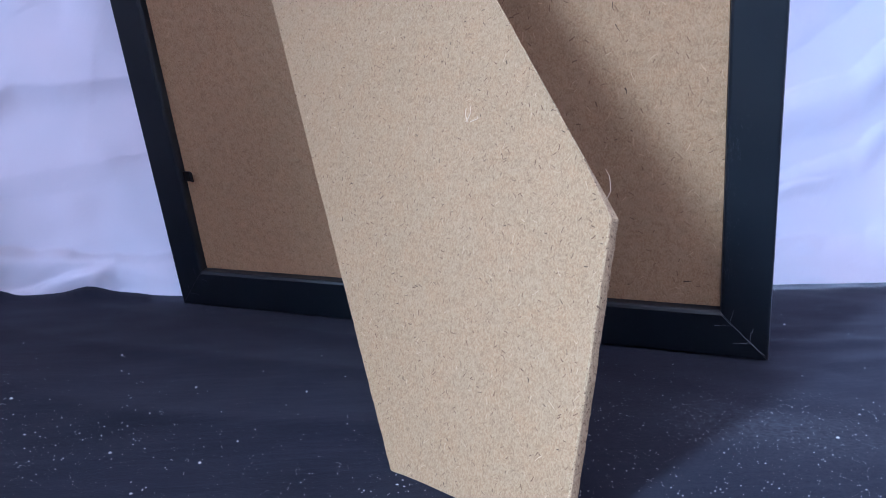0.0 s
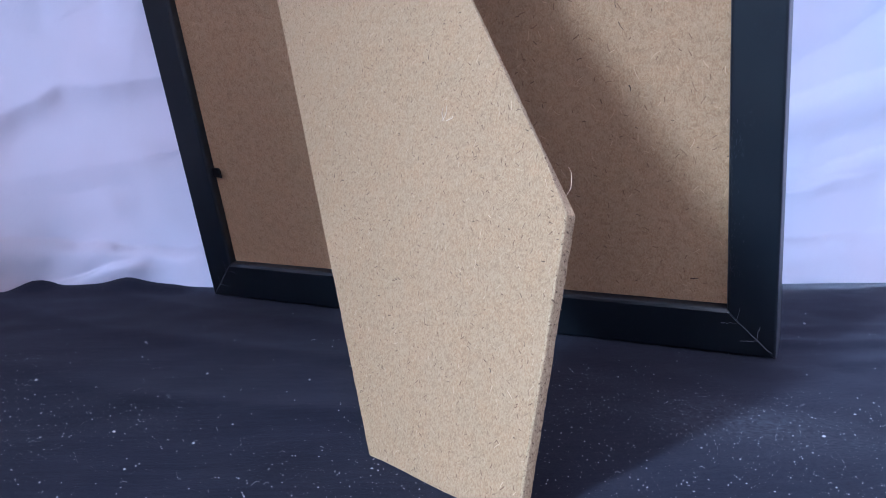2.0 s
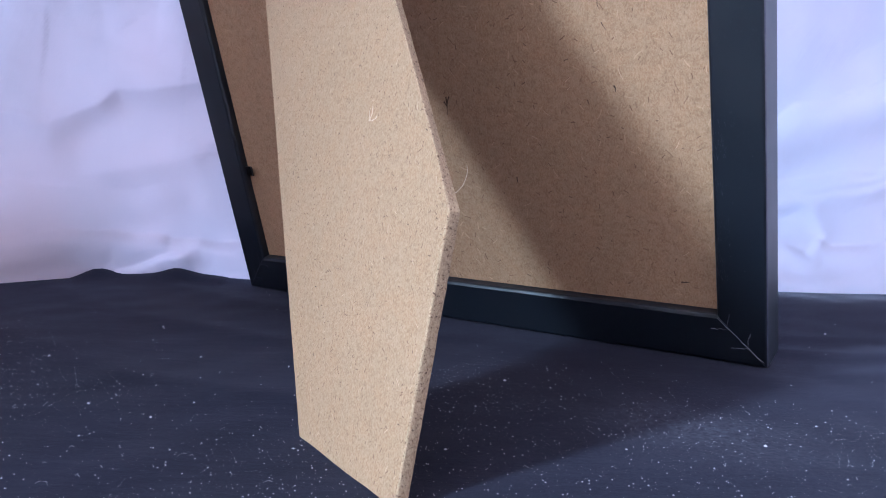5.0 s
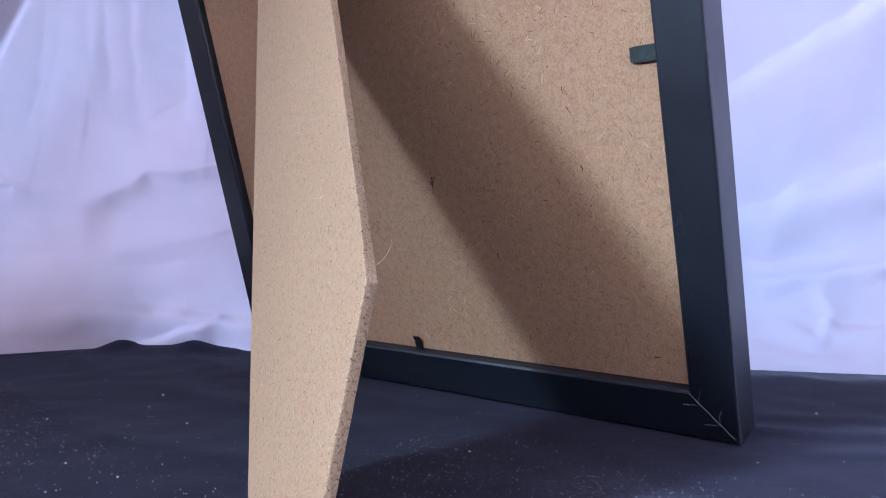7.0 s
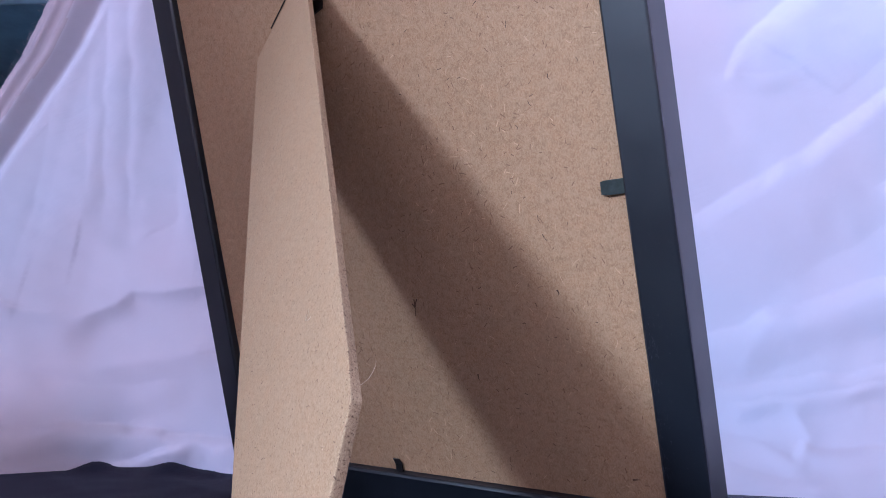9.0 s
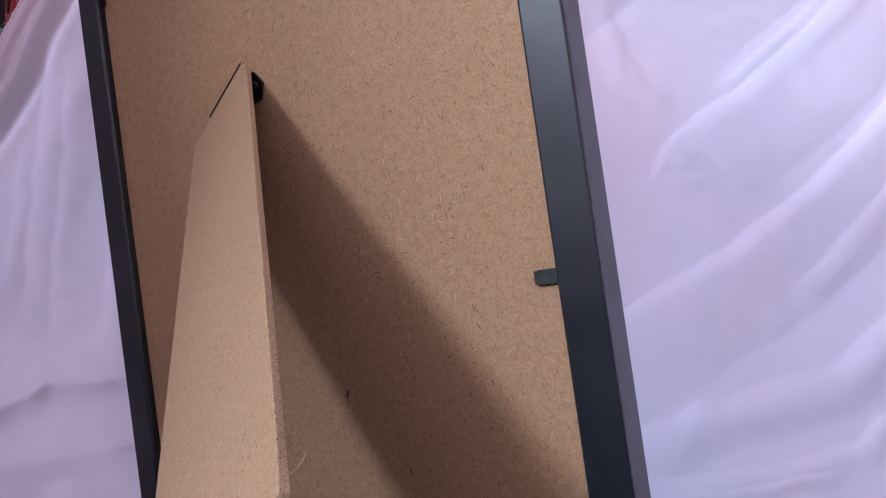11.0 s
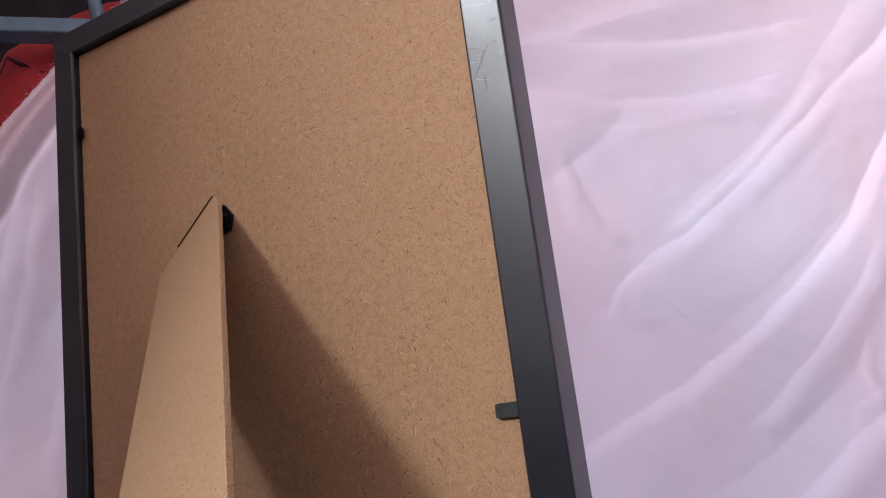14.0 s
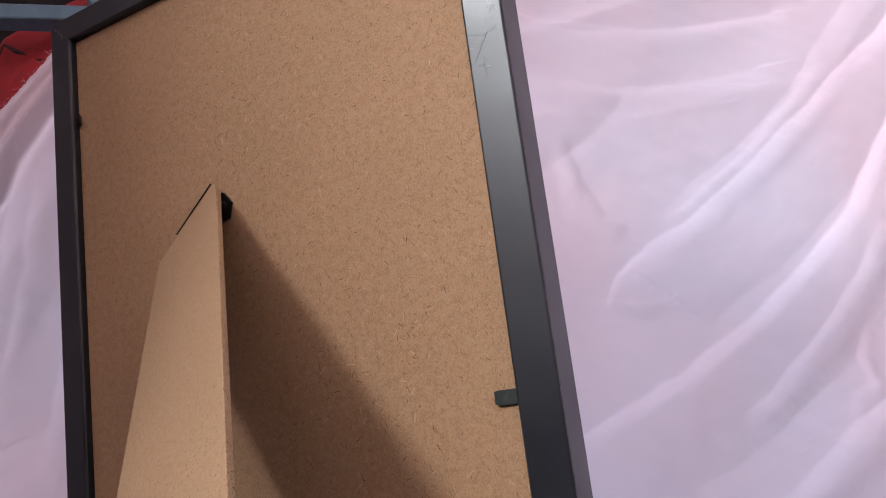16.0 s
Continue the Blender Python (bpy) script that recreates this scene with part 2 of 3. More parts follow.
M_LINT = plain("pale_lint", (0.54, 0.54, 0.57), 0.9)
M_DUST = plain("grey_dust", (0.10, 0.105, 0.12), 0.9, 0.0, 0.5, 900)
M_SCRATCH = plain("bare_scratch", (0.36, 0.37, 0.38), 0.8, 0.0, 0.7, 700)
M_FIBRE = plain("pale_wood_fibre", (0.62, 0.5, 0.36), 0.8)
M_GAP = plain("black_gap", (0.004, 0.0035, 0.0035), 0.95)
M_NICK = plain("bark_fleck_or_hole", (0.07, 0.04, 0.022), 0.9)
# for the unseen walls, pinkish so that their bounce tints the fill light
M_PINK = plain("pink_bounce_paint", (0.64, 0.555, 0.545), 0.85, 0.0, 0.04, 3)
M_CEIL = plain("white_ceiling_paint", (0.76, 0.70, 0.69), 0.9, 0.0, 0.03, 3)
M_WOOD = plain("brown_wood", (0.2, 0.11, 0.06), 0.55, 0.0, 0.2, 12)
M_WHITE = plain("white_gloss_paint", (0.8, 0.8, 0.8), 0.4, 0.0, 0.03, 10)
M_STEEL = plain("blue_grey_paint", (0.10, 0.20, 0.27), 0.45, 0.1, 0.18, 40)
M_RED = plain("red_canvas", (0.36, 0.018, 0.022), 0.75, 0.0, 0.2, 30, 0.3)
M_SEAM = plain("dark_seam", (0.03, 0.006, 0.008), 0.9)
M_DARK = plain("backing_black", (0.012, 0.011, 0.014), 0.95)

# ---- mesh helpers ----


def mesh_of(bm, name):
    me = bpy.data.meshes.new(name)
    bm.normal_update()
    bm.to_mesh(me)
    bm.free()
    return me


def part(name, bm, material, parent=None, label="", smooth=False):
    me = mesh_of(bm, name) if isinstance(bm, bmesh.types.BMesh) else bm
    for m in material if isinstance(material, (list, tuple)) else [material]:
        me.materials.append(m)
    if smooth:
        me.shade_smooth()
    ob = new(name, me)
    if parent is not None:
        ob.parent = parent
    if label:
        tagged(ob, label)
    return ob


def thing(name, m, label, category, group="", kind=""):
    ob = new(name)
    ob.empty_display_size = 0.02
    ob.matrix_world = m
    return tagged(ob, label, category, group, kind)


def box(bm, lo, hi, bevel=0.0):
    vs = [bm.verts.new((x, y, z)) for x in (lo[0], hi[0]) for y in (lo[1], hi[1]) for z in (lo[2], hi[2])]
    fs = [bm.faces.new([vs[i] for i in f]) for f in ((0, 1, 3, 2), (4, 6, 7, 5), (0, 4, 5, 1), (2, 3, 7, 6), (0, 2, 6, 4), (1, 5, 7, 3))]
    if bevel:
        es = {e for f in fs for e in f.edges}
        bmesh.ops.bevel(bm, geom=list(es), offset=bevel, segments=2, profile=0.5, affect="EDGES")
    return bm


def prism(bm, outline, y0, y1):
    """A plate with an outline in x and z, between two depths."""
    a = [bm.verts.new((x, y0, z)) for x, z in outline]
    b = [bm.verts.new((x, y1, z)) for x, z in outline]
    bm.faces.new(a)
    bm.faces.new(b[::-1])
    for i in range(len(a)):
        j = (i + 1) % len(a)
        bm.faces.new((a[j], a[i], b[i], b[j]))
    bmesh.ops.recalc_face_normals(bm, faces=bm.faces[:])
    return bm


def tube(bm, pts, radius, sides=6, taper=1.0):
    """A round bar through points, thinner towards its end by taper."""
    pts = [Vector(p) for p in pts]
    rings = []
    for i, p in enumerate(pts):
        d = (pts[min(i + 1, len(pts) - 1)] - pts[max(i - 1, 0)]).normalized()
        a = d.orthogonal().normalized()
        b = d.cross(a)
        r = radius * (1 + (taper - 1) * i / (len(pts) - 1))
        rings.append([bm.verts.new(p + r * (math.cos(k * math.tau / sides) * a + math.sin(k * math.tau / sides) * b)) for k in range(sides)])
    for r0, r1 in zip(rings, rings[1:]):
        for k in range(sides):
            bm.faces.new((r0[k], r0[(k + 1) % sides], r1[(k + 1) % sides], r1[k]))
    bm.faces.new(rings[0][::-1])
    bm.faces.new(rings[-1])
    return bm


def flat_uv(me, ax, ay):
    """Lays a flat map in metres over a mesh, along two axes."""
    layer = me.uv_layers.new(name="flat")
    for loop in me.loops:
        co = me.vertices[loop.vertex_index].co
        layer.data[loop.index].uv = (co.dot(ax), co.dot(ay))


# ---- room ----
X0, X1, Y1, Z0, Z1 = -2.0, 2.2, 1.7, -0.75, 1.95


def slab(name, lo, hi, mat, label, category):
    ob = part(name, box(bmesh.new(), lo, hi), mat)
    return tagged(ob, label, category, kind="structure")


slab("floor", (X0, WALL_Y, Z0 - 0.1), (X1, Y1, Z0), M_WOOD, "brown wooden floor of the room", "floor")
slab("ceiling", (X0, WALL_Y, Z1), (X1, Y1, Z1 + 0.1), M_CEIL, "pale plain ceiling of the room", "ceiling")
slab("wall_west", (X0 - 0.1, WALL_Y, Z0), (X0, Y1, Z1), M_PINK, "unseen plain wall, pinkish to tint the bounce", "wall")
slab("wall_east", (X1, WALL_Y, Z0), (X1 + 0.1, Y1, Z1), M_PINK, "unseen plain wall, pinkish to tint the bounce", "wall")


def window_wall(name, at, w, h, y0, y1, number):
    """A wall with one window opening, lined by a white frame."""
    x0, x1, z0, z1 = at.x - w / 2, at.x + w / 2, at.z - h / 2, at.z + h / 2
    bm = bmesh.new()
    for xs, zs in (((X0, x0), (Z0, Z1)), ((x1, X1), (Z0, Z1)), ((x0, x1), (Z0, z0)), ((x0, x1), (z1, Z1))):
        box(bm, (xs[0], y0, zs[0]), (xs[1], y1, zs[1]))
    tagged(part(name, bm, M_PINK), "unseen pinkish wall with one window opening", "wall", kind="structure")
    window = thing(number, pose(at.x, (y0 + y1) / 2, at.z), "unseen white framed window around a daylight lamp", "window", kind="structure")
    for a0, a1, b0, b1 in ((-0.5, 0.5, -0.5, -0.46), (-0.5, 0.5, 0.46, 0.5), (-0.5, -0.46, -0.46, 0.46), (0.46, 0.5, -0.46, 0.46)):
        part("window_frame", box(bmesh.new(), (a0 * w, -0.05, b0 * h), (a1 * w, 0.03, b1 * h), 0.004), M_WHITE, window)


# unseen wall added to dim the window light on the board's left
slab("wall_light_block", (X0, -1.30, Z0), (-0.346, -1.20, Z1), M_PINK, "unseen pinkish wall added to block the window light", "wall")
# housing for the added fill lamp, out of view
fixture = thing("ceiling_fill_fixture", Matrix.Translation(CEILING_FILL), "unseen round white ceiling fixture added for fill light", "lamp")
bm = bmesh.new()
bmesh.ops.create_cone(bm, cap_ends=True, segments=48, radius1=0.27, radius2=0.25, depth=0.06, matrix=Matrix.Translation((0, 0, -0.012)))
bmesh.ops.bevel(bm, geom=bm.edges[:], offset=0.004, segments=2, profile=0.5, affect="EDGES")
part("housing", bm, M_WHITE, fixture, smooth=False)
window_wall("wall_south", LAMP, WIN_W + 0.08, WIN_H + 0.08, WALL_Y - 0.12, WALL_Y, "window_1")
window_wall("wall_north", BACKLIGHT_AT, 0.98, 0.63, Y1, Y1 + 0.12, "assumed_window_2")

# ---- table and the black cloth on it ----
BACK = radians(32.0)
BACK_AT, ALONG, TOWARDS = Vector((0, 0.10, 0)), Vector((math.cos(BACK), math.sin(BACK), 0)), Vector((math.sin(BACK), -math.cos(BACK), 0))
table = thing("table", Matrix.Translation(BACK_AT + Vector((0, 0, Z0))) @ pose(0, 0, 0, 0, 0, 32.0), "wooden table under the black cloth", "table")
part("tabletop", box(bmesh.new(), (-0.62, -0.75, 0.712), (0.85, 0.20, 0.7440), 0.003), M_WOOD, table)
for x, y in ((-0.56, -0.69), (0.79, -0.69), (-0.56, 0.14), (0.79, 0.14)):
    part("leg", box(bmesh.new(), (x - 0.025, y - 0.025, 0.0), (x + 0.025, y + 0.025, 0.711), 0.003), M_WOOD, table)


def sheet_mesh(name, place, na, nb, uv=None):
    """A grid of quads from place(a, b), with a and b from 0 to 1, as numpy arrays."""
    a, b = np.meshgrid(np.linspace(0, 1, na), np.linspace(0, 1, nb), indexing="ij")
    co = np.stack(place(a, b), -1).reshape(-1, 3)
    i = np.arange(na * nb).reshape(na, nb)
    quads = np.stack([i[:-1, :-1], i[1:, :-1], i[1:, 1:], i[:-1, 1:]], -1).reshape(-1, 4)
    me = bpy.data.meshes.new(name)
    me.from_pydata(co.tolist(), [], quads.tolist())
    me.shade_smooth()
    if uv is not None:
        layer, flat = me.uv_layers.new(name="flat"), np.stack(uv(a, b), -1).reshape(-1, 2)
        layer.data.foreach_set("uv", flat[quads.ravel()].ravel())
    return me


def wave(x, y, seed, size):
    """Smooth random relief between about -1 and 1."""
    rng = np.random.RandomState(seed)
    out = np.zeros_like(x)
    for k in range(9):
        ang, f, ph = rng.uniform(0, math.tau), rng.uniform(0.6, 1.8) / size, rng.uniform(0, math.tau)
        out += np.sin(math.tau * f * (x * math.cos(ang) + y * math.sin(ang)) + ph) / 5.0
    return out


def ridge(s, z, pts, height, lo, hi):
    """A fold along a line of points: height at the line, with widths lo on its right-hand side and hi on its left."""
    best, side = np.full(s.shape, 1e9), np.zeros(s.shape)
    for (x0, y0), (x1, y1) in zip(pts, pts[1:]):
        dx, dy = x1 - x0, y1 - y0
        t = np.clip(((s - x0) * dx + (z - y0) * dy) / (dx * dx + dy * dy), 0, 1)
        ex, ey = s - x0 - t * dx, z - y0 - t * dy
        d = np.hypot(ex, ey)
        near = d < best
        best = np.where(near, d, best)
        side = np.where(near, dx * ey - dy * ex, side)
    w = np.where(side > 0, hi, lo)
    return height * np.exp(-((best / w) ** 1.4))


def black_height(x, y):
    """Low folds in the black cloth."""
    z = 0.0006 * wave(x, y, 5, 0.12) + 0.0003 * wave(x, y, 6, 0.035)
    for pts, h in ((((0.10, 0.018), (0.129, 0.026), (0.165, 0.05), (0.24, 0.10)), 0.0013), (((0.125, -0.008), (0.157, 0.018), (0.22, 0.06)), 0.0011), (((0.115, 0.045), (0.166, 0.085), (0.23, 0.13)), 0.0009)):
        z = z + ridge(x, y, pts, h, 0.004, 0.008)
    for pts, h in ((((-0.2, -0.06), (-0.1, -0.075), (0.0, -0.065)), 0.0015), (((-0.16, -0.02), (-0.08, -0.03), (0.02, -0.025)), 0.0012), (((-0.12, -0.12), (-0.03, -0.125), (0.03, -0.11)), 0.0012)):
        z = z + ridge(x, y, pts, h, 0.008, 0.012)
    # two lumps pushed up along the white hem
    s, d = (x - BACK_AT.x) * ALONG.x + (y - BACK_AT.y) * ALONG.y, (x - BACK_AT.x) * TOWARDS.x + (y - BACK_AT.y) * TOWARDS.y
    for at, wide, high in ((-0.241, 0.009, 0.0042), (-0.199, 0.010, 0.0048), (-0.220, 0.020, 0.0020), (-0.180, 0.014, 0.0022)):
        z = z + high * np.exp(-(((s - at) / wide) ** 2) - ((d - 0.004) / 0.011) ** 2)
    hold = np.exp(-((y / 0.012) ** 2)) * (np.abs(x) < 0.14)
    return z * (1 - hold) - 0.0016


def black_sheet(a, b):
    s, d = -0.58 + 1.39 * a, 0.17 - 0.88 * b
    x, y = BACK_AT.x + s * ALONG.x - d * TOWARDS.x, BACK_AT.y + s * ALONG.y - d * TOWARDS.y
    return x, y, black_height(x, y)


floor_cloth = part("black_tablecloth", sheet_mesh("black_tablecloth", black_sheet, 400, 260), M_FLOOR)
tagged(floor_cloth, "black woven cloth with white lint and dust", "tablecloth")

# ---- white backdrop ----
HEM_Z, HEM_S = (-0.05, 0.0, 0.10, 0.204, 0.235, 0.273, 0.302, 0.330, 0.358, 0.382, 0.412, 0.428, 0.45, 0.60, 0.80), (-0.46, -0.45, -0.39, -0.329, -0.311, -0.2955, -0.2895, -0.281, -0.2695, -0.259, -0.243, -0.230, -0.21, -0.12, 0.0)
TOP = 0.72


def mm(*pts):
    return [(x / 1000, y / 1000) for x, y in pts]


FOLDS = (
    (mm((40, 376), (119, 360), (199, 381)), -0.005, 0.007, 0.014),
    (mm((40, 400), (133, 437), (211, 460)), 0.006, 0.016, 0.010),
    (mm((60, 300), (95, 330), (110, 350)), -0.003, 0.006, 0.010),
    (mm((60, 340), (120, 338), (170, 350)), 0.003, 0.012, 0.006),
    (mm((60, 420), (130, 412), (220, 430)), -0.004, 0.006, 0.012),
    (mm((70, 34), (122, 22), (200, 26)), -0.006, 0.009, 0.012),
    (mm((-302, 87), (-270, 84), (-252, 83), (-237, 89), (-228, 96), (-208, 96), (-188, 99), (-60, 110)), 0.0066, 0.006, 0.030),
    (mm((100, 25), (113, 23), (123, 21), (128, 27), (121, 39)), 0.003, 0.005, 0.004),
    (mm((-235, 330), (-273, 215), (-290, 120)), -0.003, 0.012, 0.022),
    (mm((-215, 330), (-254, 215), (-263, 140)), 0.003, 0.022, 0.012),
    (mm((-190, 330), (-228, 180), (-232, 124)), -0.002, 0.014, 0.018),
    (mm((-150, 330), (-180, 200), (-190, 120)), 0.003, 0.022, 0.016),
    (mm((-330, 58), (-250, 52), (-190, 62)), 0.004, 0.010, 0.016),
)


# sharp-footed folds: line, height, width of the steep rise on the right-hand side of the line, width of the slow fall after it
CREASES = (
    (mm((70, 190), (96, 219), (104, 237), (119, 250), (140, 265), (171, 291), (196, 318), (227, 349), (255, 381), (294, 420), (360, 500)), 0.0052, 0.014, 0.042),
    (mm((30, 112), (55, 128), (76, 139), (103, 157), (126, 170), (156, 193), (178, 211), (200, 232), (224, 257), (242, 278), (262, 312), (290, 360), (340, 450)), 0.0054, 0.010, 0.044),
    (mm((40, 64), (60, 70), (78, 77), (98, 83), (108, 91), (124, 94), (150, 102), (180, 111), (200, 129), (223, 150), (250, 166), (310, 240)), 0.0045, 0.010, 0.020),
    (mm((50, 52), (78, 54), (89, 53), (105, 54), (121, 57), (149, 61), (187, 72), (199, 83), (250, 112)), 0.0022, 0.006, 0.012),
    (mm((110, 250), (131, 273), (154, 297), (178, 316), (199, 337), (223, 366), (244, 399), (276, 445), (310, 500)), 0.0022, 0.016, 0.016),
    (mm((90, 208), (93, 216), (99, 232), (108, 241), (120, 248)), 0.0010, 0.003, 0.008),
    (mm((80, 218), (94, 215), (110, 214), (130, 216)), 0.0008, 0.004, 0.008),
    (mm((30, 374), (53, 370), (79, 364), (104, 363), (141, 366), (197, 368), (230, 374)), 0.0022, 0.007, 0.020),
    (mm((40, 412), (90, 408), (150, 414), (220, 430)), 0.0020, 0.010, 0.022),
    (mm((150, 140), (181, 168), (210, 198), (236, 232), (262, 275)), 0.0018, 0.008, 0.014),
    (mm((120, 262), (150, 284), (186, 318), (212, 348), (250, 394)), 0.0012, 0.006, 0.010),
    (mm((80, 300), (96, 270), (112, 262)), 0.0010, 0.006, 0.012),
    (mm((74, 330), (82, 300), (84, 262)), 0.0010, 0.006, 0.010),
    (mm((235, 160), (230, 185), (237, 204)), 0.0009, 0.004, 0.007),
    (mm((216, 140), (222, 165), (243, 176), (262, 180)), 0.0010, 0.005, 0.008),
    (mm((98, 26), (105, 24), (118, 19), (123, 27), (131, 22), (150, 23), (180, 30)), 0.0018, 0.004, 0.008),
    (mm((84, 30), (89, 43), (108, 46), (134, 49), (149, 54), (190, 60)), 0.0014, 0.004, 0.008),
    (mm((70, 10), (89, 15), (107, 9), (140, 8)), 0.0010, 0.004, 0.007),
    (mm((-246, 118), (-250, 135), (-252, 161), (-255, 209), (-262, 280), (-266, 330)), 0.0022, 0.010, 0.026),
    (mm((-226, 115), (-234, 121), (-237, 161), (-240, 220), (-250, 300)), 0.0016, 0.009, 0.024),
    (mm((-259, 140), (-261, 152), (-263, 184), (-268, 240)), 0.0007, 0.005, 0.012),
    (mm((-316, 90), (-303, 110), (-294, 146), (-288, 204), (-284, 250)), 0.0016, 0.012, 0.026),
    (mm((-208, 104), (-205, 140), (-208, 190), (-216, 260)), 0.0016, 0.010, 0.018),
    (mm((-340, 98), (-307, 92), (-293, 86), (-265, 83), (-246, 83)), 0.0034, 0.007, 0.030),
    (mm((-320, 20), (-294, 21), (-281, 22), (-247, 24), (-217, 22), (-205, 20), (-169, 19), (-130, 20)), 0.0046, 0.0060, 0.014),
    (mm((-248, -4), (-232, 3), (-213, 9), (-200, 14), (-186, 17)), 0.0036, 0.0045, 0.010),
    (mm((-300, 52), (-262, 46), (-230, 44), (-190, 50)), 0.0014, 0.008, 0.014),
)


def crease(s, z, pts, height, rise, fall):
    """A fold with a sharp foot along a line: it rises steeply on the line's right-hand side, then falls away slowly, and dies out at both ends."""
    best, dist, run, total = np.full(s.shape, 1e9), np.zeros(s.shape), np.zeros(s.shape), 0.0
    for (x0, y0), (x1, y1) in zip(pts, pts[1:]):
        dx, dy = x1 - x0, y1 - y0
        length = math.hypot(dx, dy)
        t = np.clip(((s - x0) * dx + (z - y0) * dy) / length**2, 0, 1)
        d = np.hypot(s - x0 - t * dx, z - y0 - t * dy)
        near = d < best
        best = np.where(near, d, best)
        dist = np.where(near, ((s - x0) * dy - (z - y0) * dx) / length, dist)
        run = np.where(near, total + t * length, run)
        total += length
    side = np.where(dist > 0, best, -1.0)
    up = 1 - (1 - np.clip(side / rise, 0, 1)) ** 2
    x = np.clip((side - rise) / fall, 0, 1)
    down = 1 - x**1.7 if fall > 0.04 else 0.5 + 0.5 * np.cos(math.pi * x)
    ends = np.clip(np.minimum(run, total - run) / (0.22 * total), 0, 1)
    return np.where(side > 0, height * up * down * ends * ends * (3 - 2 * ends), 0.0)


def backdrop_push(s, z):
    """How far the cloth stands out from its plane."""
    n = np.zeros_like(s)
    for pts, h, lo, hi in FOLDS:
        n = n + ridge(s, z, pts, 0.52 * h if pts[0][0] > 0 else 0.75 * h, lo, hi)
    # the lines waver a little, as cloth does
    u, v = s + 0.0010 * wave(s, z, 31, 0.04) + 0.0003 * wave(s, z, 32, 0.009), z + 0.0010 * wave(s, z, 33, 0.04) + 0.0003 * wave(s, z, 34, 0.009)
    for pts, h, rise, fall in CREASES:
        n = n + crease(u, v, pts, h, rise, fall)
    n = n + 0.0018 * wave(s, z, 11, 0.13) + 0.0003 * wave(s + 0.3 * z, z * 1.4, 12, 0.03)
    # the hem on the table: a wavy line that comes forward in a roll at its free end
    line = sum(np.interp(s + o, (-0.34, -0.29, -0.25, -0.232, -0.22, -0.2115, -0.202, -0.186, -0.158, 0.0, 0.3), (0.068, 0.050, 0.014, 0.003, 0.0, -0.002, -0.003, -0.003, 0.006, 0.008, 0.006)) for o in (-0.005, 0.0, 0.005)) / 3
    roll = 1 / (1 + np.exp((s + 0.226) / 0.004))
    n = n + line * (roll / (1 + np.exp((z - 0.026) / 0.012)) + (1 - roll) * np.exp(-((z / 0.016) ** 2)))
    return n


def backdrop_at(a, b):
    z = TOP * b**1.15
    s0 = np.interp(z, HEM_Z, HEM_S)
    return s0 + (0.62 - s0) * a, z, s0


def backdrop(a, b):
    s, z, s0 = backdrop_at(a, b)
    n = backdrop_push(s, z)
    # the rolled hem along the slanting edge
    d = (s - s0) * 0.85
    n = n + 0.004 * np.exp(-(((d - 0.016) / 0.004) ** 2)) + 0.004 * np.exp(-(((d - 0.007) / 0.003) ** 2)) - 0.004 * np.exp(-(((d - 0.026) / 0.004) ** 2))
    fray = (0.0004 * np.sin(z * 1900) + 0.0003 * np.sin(z * 730)) * np.exp(-d / 0.002)
    s = s + fray
    x = BACK_AT.x + s * ALONG.x + n * TOWARDS.x
    y = BACK_AT.y + s * ALONG.y + n * TOWARDS.y
    return x, y, z - 0.0004


white_cloth = thing("backdrop_cloth", Matrix.Identity(4), "draped white cotton cloth with soft folds and frayed hem", "cloth")
me = sheet_mesh("sheet", backdrop, 760, 540, uv=lambda a, b: backdrop_at(a, b)[:2])
# the doubled hem along the slanting edge is thicker and lets less light through
a, b = np.meshgrid(np.linspace(0, 1, 760)[:-1], np.linspace(0, 1, 540)[:-1], indexing="ij")
s, z, s0 = backdrop_at(a, b)
me.polygons.foreach_set("material_index", ((s - s0) * 0.85 < 0.016 + 0.0015 * np.sin(z * 60)).astype(np.int32).ravel())
part("sheet", me, [M_SHEET, M_HEM], white_cloth)


def back_point(s, z, out=0.0):
    n = float(backdrop_push(np.array([s]), np.array([z]))[0]) + out
    return BACK_AT + s * ALONG + n * TOWARDS + Vector((0, 0, z - 0.0004))


rng = random.Random(4)
bm = bmesh.new()
for k in range(420):
    z = rng.uniform(0.17, 0.5)
    s = float(np.interp(z, HEM_Z, HEM_S)) + rng.uniform(-0.001, 0.001)
    p = back_point(s, z, rng.uniform(-0.001, 0.002))
    d = -ALONG * rng.uniform(0.3, 1) + Vector((0, 0, rng.uniform(-0.4, 0.9))) + TOWARDS * rng.uniform(-0.4, 0.4)
    l = 0.0006 + 0.0034 * rng.random() ** 3
    q = p + d.normalized() * l
    tube(bm, (p, (p + q) / 2 + Vector((0, 0, rng.uniform(-0.0006, 0.0006))), q), 0.00009, 3, 0.5)
tagged(part("frayed_threads", bm, M_HEM, white_cloth, "loose pale threads of the frayed hem"), kind="stuff")

# ---- what shows above the backdrop: a rack with a red bag ----
BEHIND = BACK_AT - TOWARDS * 0.30
rack = thing("metal_rack", Matrix.Translation(BEHIND) @ pose(0, 0, 0, 0, 0, 32.0), "blue-grey painted metal rack behind the cloth", "rack")
part("front_bar", box(bmesh.new(), (-0.95, -0.012, 0.651), (-0.34, 0.012, 0.672), 0.002), M_STEEL, rack)
part("lower_bar", box(bmesh.new(), (-0.95, -0.012, 0.462), (-0.34, 0.012, 0.482), 0.002), M_STEEL, rack)
